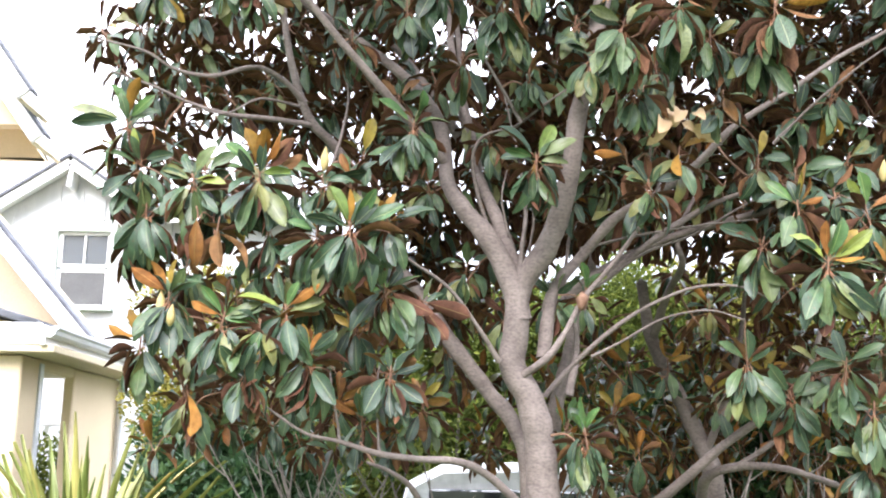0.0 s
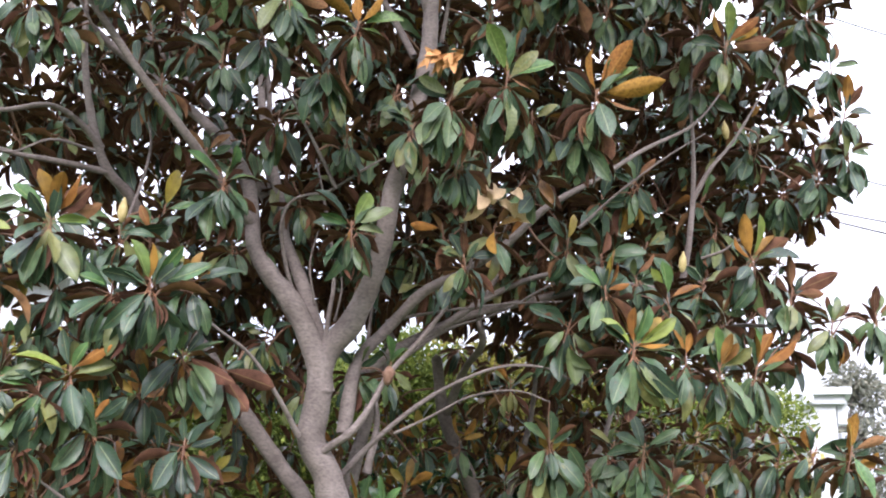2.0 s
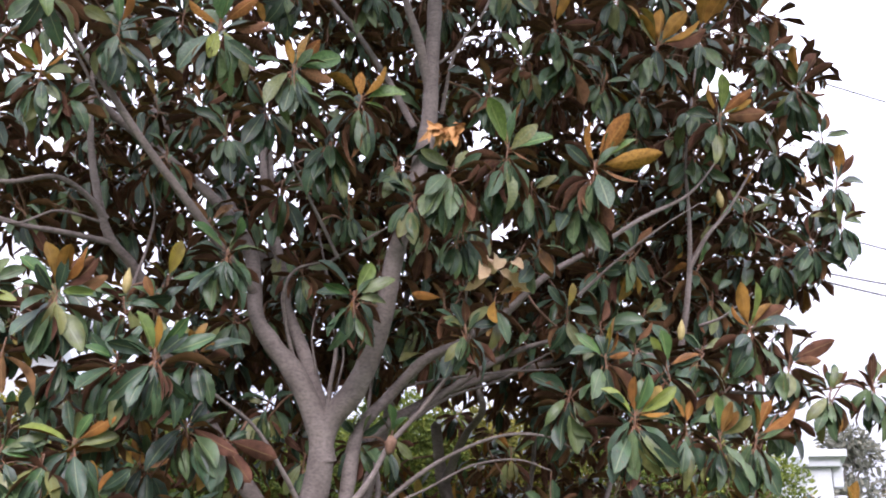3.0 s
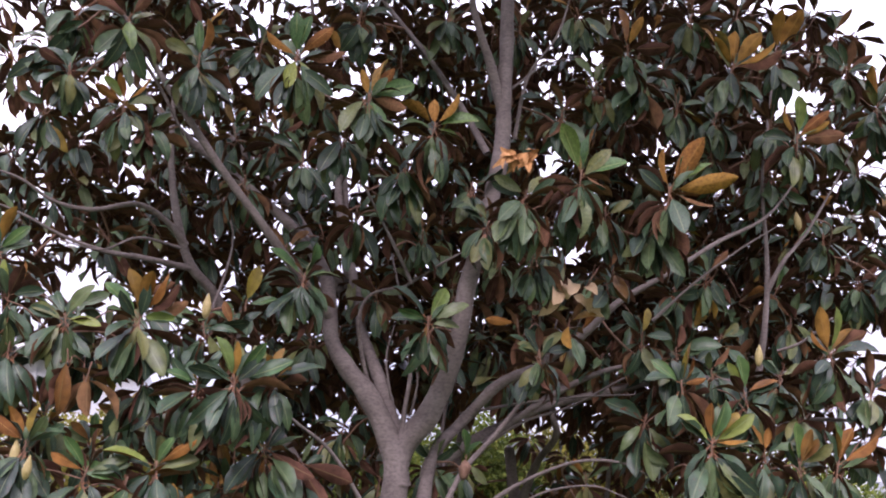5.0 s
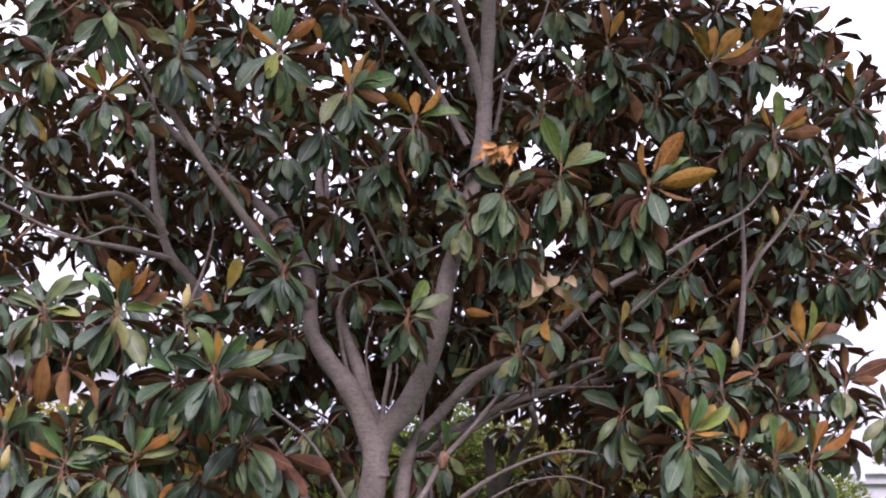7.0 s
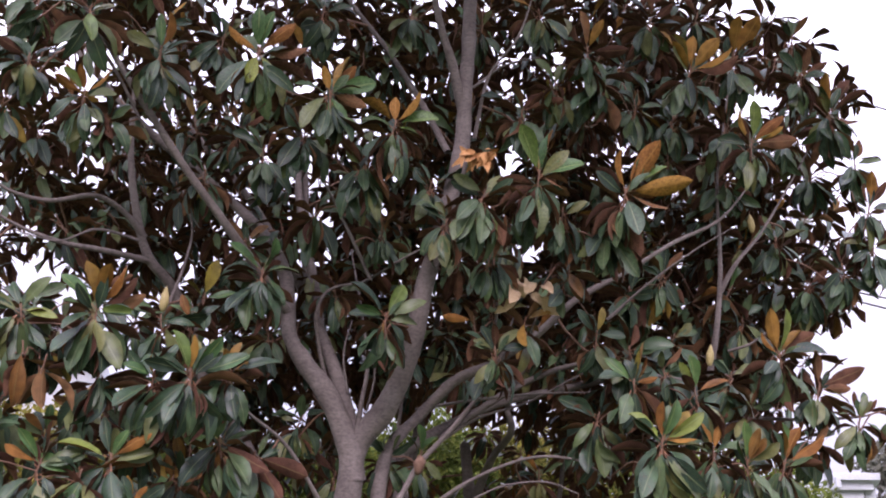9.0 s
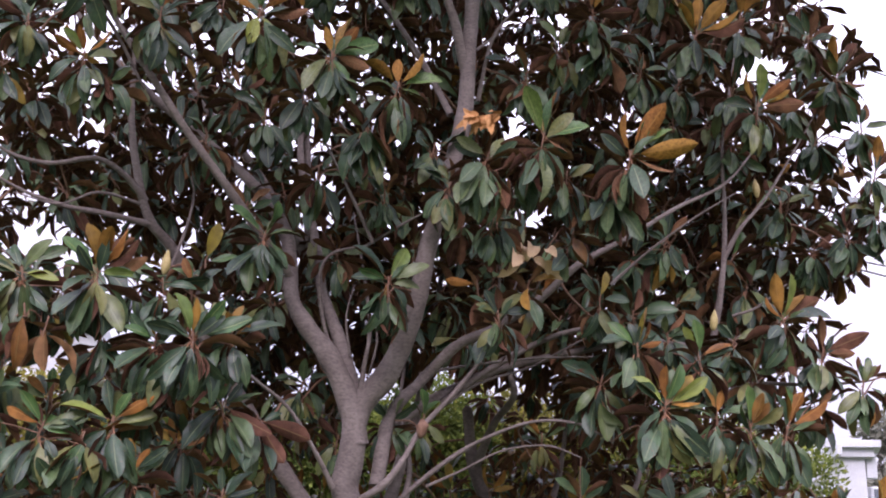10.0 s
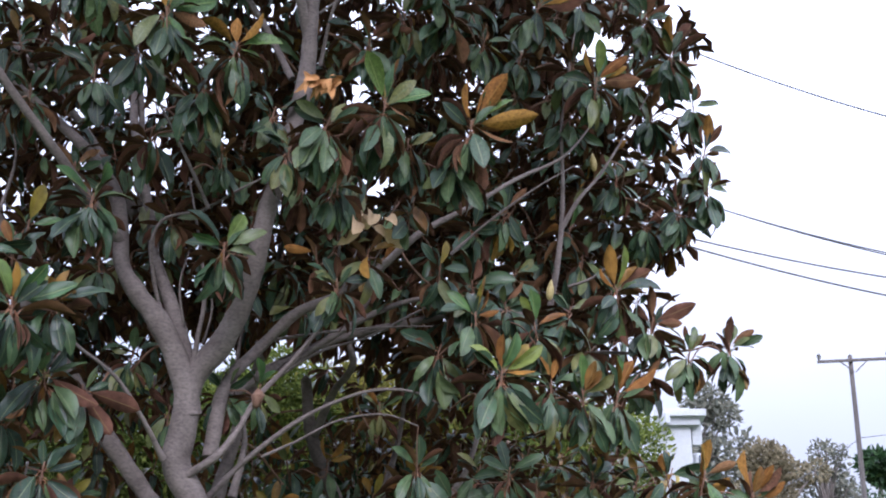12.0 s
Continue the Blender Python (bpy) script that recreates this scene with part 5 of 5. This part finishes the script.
gable_edge((-7.6, 6.9), (-4.08, 3.0), 12.3, 1.4, 2.75)
gable_edge((-6.5, 8.02), (-4.92, 5.87), 12.0, 0.9, 5.72)
gable_edge((-6.6, 7.68), (-4.95, 5.52), 12.6, 0.9, 5.46)
bm = bmesh.new()
for i in range(9):
    add_box(bm, (-6.6 + i * 0.3, 15.6, 1.55), (0.06, 0.05, 1.0), bevel=0.006)
for z in (1.1, 2.1):
    add_box(bm, (-5.4, 15.56, z), (2.9, 0.06, 0.09), bevel=0.006)
for x in (-6.8, -4.0):
    add_box(bm, (x, 15.58, 1.1), (0.1, 0.1, 2.2), bevel=0.006)
tagged(part("garden_fence", bm, TRIM), "white wooden garden fence beyond the porch", "fence")
shrub("garden_shrub", (-5.3, 14.6, 0), (1.4, 0.8, 2.0), HEDGE_LEAF, 0.08, 3000, "light green shrub seen through the porch", "low shrubs behind the magnolias", seed=31)


# ---- parked van ----
def parked_van(cx, cy):
    van = empty("parked_van", (cx, cy, 0), "white parked van half hidden behind the trees", "van")
    outline = [(-2.1, 0.38), (-2.16, 0.95), (-2.02, 1.48), (-1.75, 1.62), (-0.6, 1.66), (0.55, 1.63), (0.95, 1.5), (1.6, 1.1), (2.2, 0.98), (2.32, 0.72), (2.26, 0.38)]
    bm = bmesh.new()
    rings = []
    for y, k in ((-0.88, 0.94), (-0.82, 0.985), (-0.4, 1.0), (0.4, 1.0), (0.82, 0.985), (0.88, 0.94)):
        rings.append([bm.verts.new((cx + x * (0.95 + 0.05 * k), cy + y * (1 if z < 1.12 else 0.86), 0.38 + (z - 0.38) * k)) for x, z in outline])
    for a, b in zip(rings, rings[1:]):
        for i in range(len(outline)):
            j = (i + 1) % len(outline)
            bm.faces.new((a[i], a[j], b[j], b[i]))
    bm.faces.new(rings[0]), bm.faces.new(rings[-1][::-1])
    bmesh.ops.recalc_face_normals(bm, faces=bm.faces)
    part("body", bm, CAR_PAINT, van)
    for s in (-1, 1):
        for x, w in ((-1.3, 1.1), (-0.1, 1.0), (0.85, 0.55)):
            box_part("side_window", (cx + x, cy + s * 0.785, 1.26), (w, 0.05, 0.34), CAR_GLASS, van, bevel=0.015)
        for x in (-1.35, 1.45):
            bm = bmesh.new()
            bmesh.ops.create_cone(bm, cap_ends=True, segments=24, radius1=0.33, radius2=0.33, depth=0.2, matrix=Matrix.Translation((cx + x, cy + s * 0.82, 0.33)) @ pose(0, 0, 0, 90, 0, 0))
            wheel = part("wheel", bm, RUBBER, van)
            bm = bmesh.new()
            bmesh.ops.create_cone(bm, cap_ends=True, segments=20, radius1=0.2, radius2=0.2, depth=0.22, matrix=Matrix.Translation((cx + x, cy + s * 0.82, 0.33)) @ pose(0, 0, 0, 90, 0, 0))
            part("rim", bm, RIM, wheel, "silver rim")
        box_part("headlight", (cx + 2.22, cy + s * 0.62, 0.82), (0.12, 0.34, 0.15), PANE, van, bevel=0.02)
        box_part("tail_light", (cx - 2.12, cy + s * 0.74, 1.1), (0.08, 0.14, 0.4), TAIL_RED, van, bevel=0.02, label="red tail light")
    box_part("windscreen", (cx + 1.26, cy, 1.325), (0.72, 1.3, 0.03), CAR_GLASS, van, pose(0, 0, 0, 0, 32, 0), 0.006)
    box_part("rear_window", (cx - 2.07, cy, 1.25), (0.03, 1.2, 0.36), CAR_GLASS, van, pose(0, 0, 0, 0, 14, 0), 0.006)


TAIL_RED = surface("tail_light_red", (0.35, 0.02, 0.02), (0.45, 0.03, 0.03), 5, 0.25, 0.02, 30)
parked_van(1.75, 9.0)


# ---- pergola ----
pergola = empty("pergola", (8.63, 14, 0), "white painted timber pergola with tapered post and stepped rafters", "pergola")
bm = bmesh.new()
bmesh.ops.create_cone(bm, cap_ends=True, segments=4, radius1=0.36, radius2=0.25, depth=3.72, matrix=Matrix.Translation((8.60, 14, 1.83)) @ pose(0, 0, 0, 0, 0, 45 - 30))
part("post", bm, GREY_PAINT, pergola)
TURN = pose(0, 0, 0, 0, 0, -30)
box_part("cap", (8.63, 14, 3.87), (0.74, 0.74, 0.1), GREY_PAINT, pergola, TURN)
box_part("capital", (8.63, 14, 3.76), (0.56, 0.56, 0.13), GREY_PAINT, pergola, TURN)
for s in (-1, 1):
    box_part("corbel", Vector((8.63, 14, 3.59)) + TURN.to_3x3() @ Vector((s * 0.24, -0.05, 0)), (0.14, 0.2, 0.34), GREY_PAINT, pergola, TURN)
box_part("beam", (7.53, 14.9, 3.59), (0.16, 3.0, 0.26), GREY_PAINT, pergola, pose(0, 0, 0, 0, 0, 50))
for i in range(7):
    q = Vector((8.33, 14.1, 3.73)) + Vector((-0.38, 0.30, 0)) * i
    box_part("rafter", q, (0.07, 1.6, 0.16), GREY_PAINT, pergola, pose(0, 0, 0, 0, 0, -22), 0.008)
box_part("brace", (8.13, 14.25, 3.32), (0.1, 1.0, 0.1), GREY_PAINT, pergola, pose(0, 0, 0, -28, 0, 50))
lantern = tagged(box_part("wall_lantern", (8.84, 13.86, 3.19), (0.16, 0.16, 0.24), GREY_PAINT, bevel=0.02), "small pale square lantern fixed to the pergola post", "lantern")
box_part("pane", (8.84, 13.77, 3.19), (0.1, 0.012, 0.16), PANE, lantern, bevel=0)
box_part("mount", (8.76, 13.9, 3.23), (0.12, 0.04, 0.04), GREY_PAINT, lantern, bevel=0)


# ---- utility pole and wires ----
PX0, PY0 = 26.0, 30.0
utility_pole = empty("utility_pole", (PX0, PY0, 0), "weathered wooden utility pole with one crossarm", "utility pole")
verts, faces = [], []
tube(verts, faces, [Vector((PX0 + 0.12 - 0.016 * z, PY0, z)) for z in (0, 2, 4, 6, 7.5, 8.95)], [0.10, 0.095, 0.09, 0.085, 0.08, 0.075], 12, 0.03)
mesh_part("pole", verts, faces, POLE_WOOD, utility_pole)
ARM = pose(0, 0, 0, 0, -3, -25)
arm = box_part("crossarm", (PX0, PY0 - 0.15, 8.78), (2.5, 0.09, 0.10), POLE_WOOD, utility_pole, ARM, 0.01)
for s in (-1, 1):
    q = Vector((PX0, PY0 - 0.15, 8.78)) + ARM.to_3x3() @ Vector((1.18 * s, 0, 0.14))
    bm = bmesh.new()
    bmesh.ops.create_cone(bm, cap_ends=True, segments=10, radius1=0.05, radius2=0.08, depth=0.13, matrix=Matrix.Translation(q))
    ellipsoid(bm, q + Vector((0, 0, 0.09)), (0.06, 0.06, 0.07))
    part("insulator", bm, CERAMIC, utility_pole)
    box_part("brace", Vector((PX0, PY0 - 0.15, 8.55)) + ARM.to_3x3() @ Vector((0.26 * s, 0, 0.02)), (0.62, 0.03, 0.04), POLE_WOOD, utility_pole, ARM @ pose(0, 0, 0, 0, -42 * s, 0), 0.004)


def overhead_wire(a, b, sag, radius, label="thin dark overhead wire against the sky"):
    a, b = Vector(a), Vector(b)
    path = [a.lerp(b, i / 30) - Vector((0, 0, sag * 4 * (i / 30) * (1 - i / 30))) for i in range(31)]
    verts, faces = [], []
    tube(verts, faces, path, [radius] * 31, 6)
    tagged(mesh_part("overhead_wire", verts, faces, WIRE), label, "wire", "overhead wires")


overhead_wire((9.70, 24.00, 17.49), (30.86, 24.00, 15.10), 0.90, 0.025)
overhead_wire((10.82, 24.00, 12.47), (29.29, 24.00, 10.45), 0.60, 0.020)
overhead_wire((10.99, 24.00, 12.38), (29.20, 24.00, 10.60), 0.60, 0.020)
overhead_wire((9.15, 24.00, 11.15), (30.16, 24.00, 10.13), 0.60, 0.024)
overhead_wire((9.19, 24.00, 11.21), (30.02, 24.00, 9.21), 0.60, 0.026)
overhead_wire((22.53, 30.00, 4.20), (26.09, 30.00, 6.11), 0.10, 0.012)
overhead_wire((26.09, 30.00, 6.11), (30.68, 30.00, 7.07), 0.10, 0.012)


# ---- distant trees ----
def far_tree(x, y, h, w, leaf, count, label, seed, trunk=0.3, low=0.35):
    r = random.Random(seed)
    tree = empty("distant_tree", (x, y, 0), label, "tree", "distant trees")
    verts, faces, clumps = [], [], []
    top = Vector((x + r.uniform(-0.5, 0.5), y, h * 0.8))
    stem = spline([Vector((x, y, 0)), Vector((x + r.uniform(-0.3, 0.3), y, h * 0.35)), top], 6)
    tube(verts, faces, stem, [trunk * (1 - 0.75 * i / len(stem)) for i in range(len(stem))], 8, 0.08)
    for i in range(26):
        a, zz = r.uniform(0, 6.28), r.uniform(low, 0.97)
        reach = w * 0.5 * r.uniform(0.3, 1.0) * math.sin(math.pi * min(0.97, (zz - low) / (1.02 - low) * 0.8 + 0.2)) ** 0.6
        tip = Vector((x + math.cos(a) * reach, y + math.sin(a) * reach, h * zz))
        root = stem[min(len(stem) - 1, int(len(stem) * zz * 0.75))]
        path = spline([root, root.lerp(tip, 0.5) + Vector((0, 0, 0.12 * h * r.random())), tip], 4)
        tube(verts, faces, path, [trunk * 0.35 * (1 - 0.8 * k / len(path)) for k in range(len(path))], 5)
        b = w * r.uniform(0.09, 0.17)
        clumps.append((tip.x, tip.y, tip.z, b, b, b * 0.8))
    mesh_part("trunk", verts, faces, GREY_BARK, tree)
    small_leaves("crown", clumps, count, 0.035 * h, leaf, tree, "", seed)


far_tree(29.7, 45.0, 10.1, 5.5, GUM_LEAF, 4200, "tall grey-green gum tree beyond the pergola", 41, low=0.30)
far_tree(28.7, 48.0, 8.5, 6.0, GUM_LEAF, 3000, "grey-green gum tree beyond the pergola", 44, low=0.30)
far_tree(30.3, 40.0, 6.7, 6.0, BROWN_LEAF, 11000, "broad brownish-green tree in the distance", 42, low=0.20)
far_tree(36.2, 44.0, 7.9, 4.0, GUM_LEAF, 2200, "open grey-green tree in the distance", 43, low=0.30)
far_tree(39.8, 44.0, 5.6, 6.0, DEEP_LEAF, 5000, "dark green tree in the distance", 45, low=0.20)


def palm(x, y, h):
    tree = empty("palm_tree", (x, y, 0), "slender distant fan palm", "tree", "distant trees")
    verts, faces = [], []
    tube(verts, faces, [Vector((x, y, h * i / 8)) for i in range(9)], [0.2 - 0.006 * i for i in range(9)], 8, 0.05)
    mesh_part("trunk", verts, faces, GREY_BARK, tree)
    small_leaves("crown", [(x, y, h + 0.1, 1.1, 1.1, 0.8), (x + 0.3, y, h - 0.5, 0.7, 0.7, 0.6)], 900, 0.55, DEEP_LEAF, tree, "", 51)


palm(49.4, 55.0, 8.1)
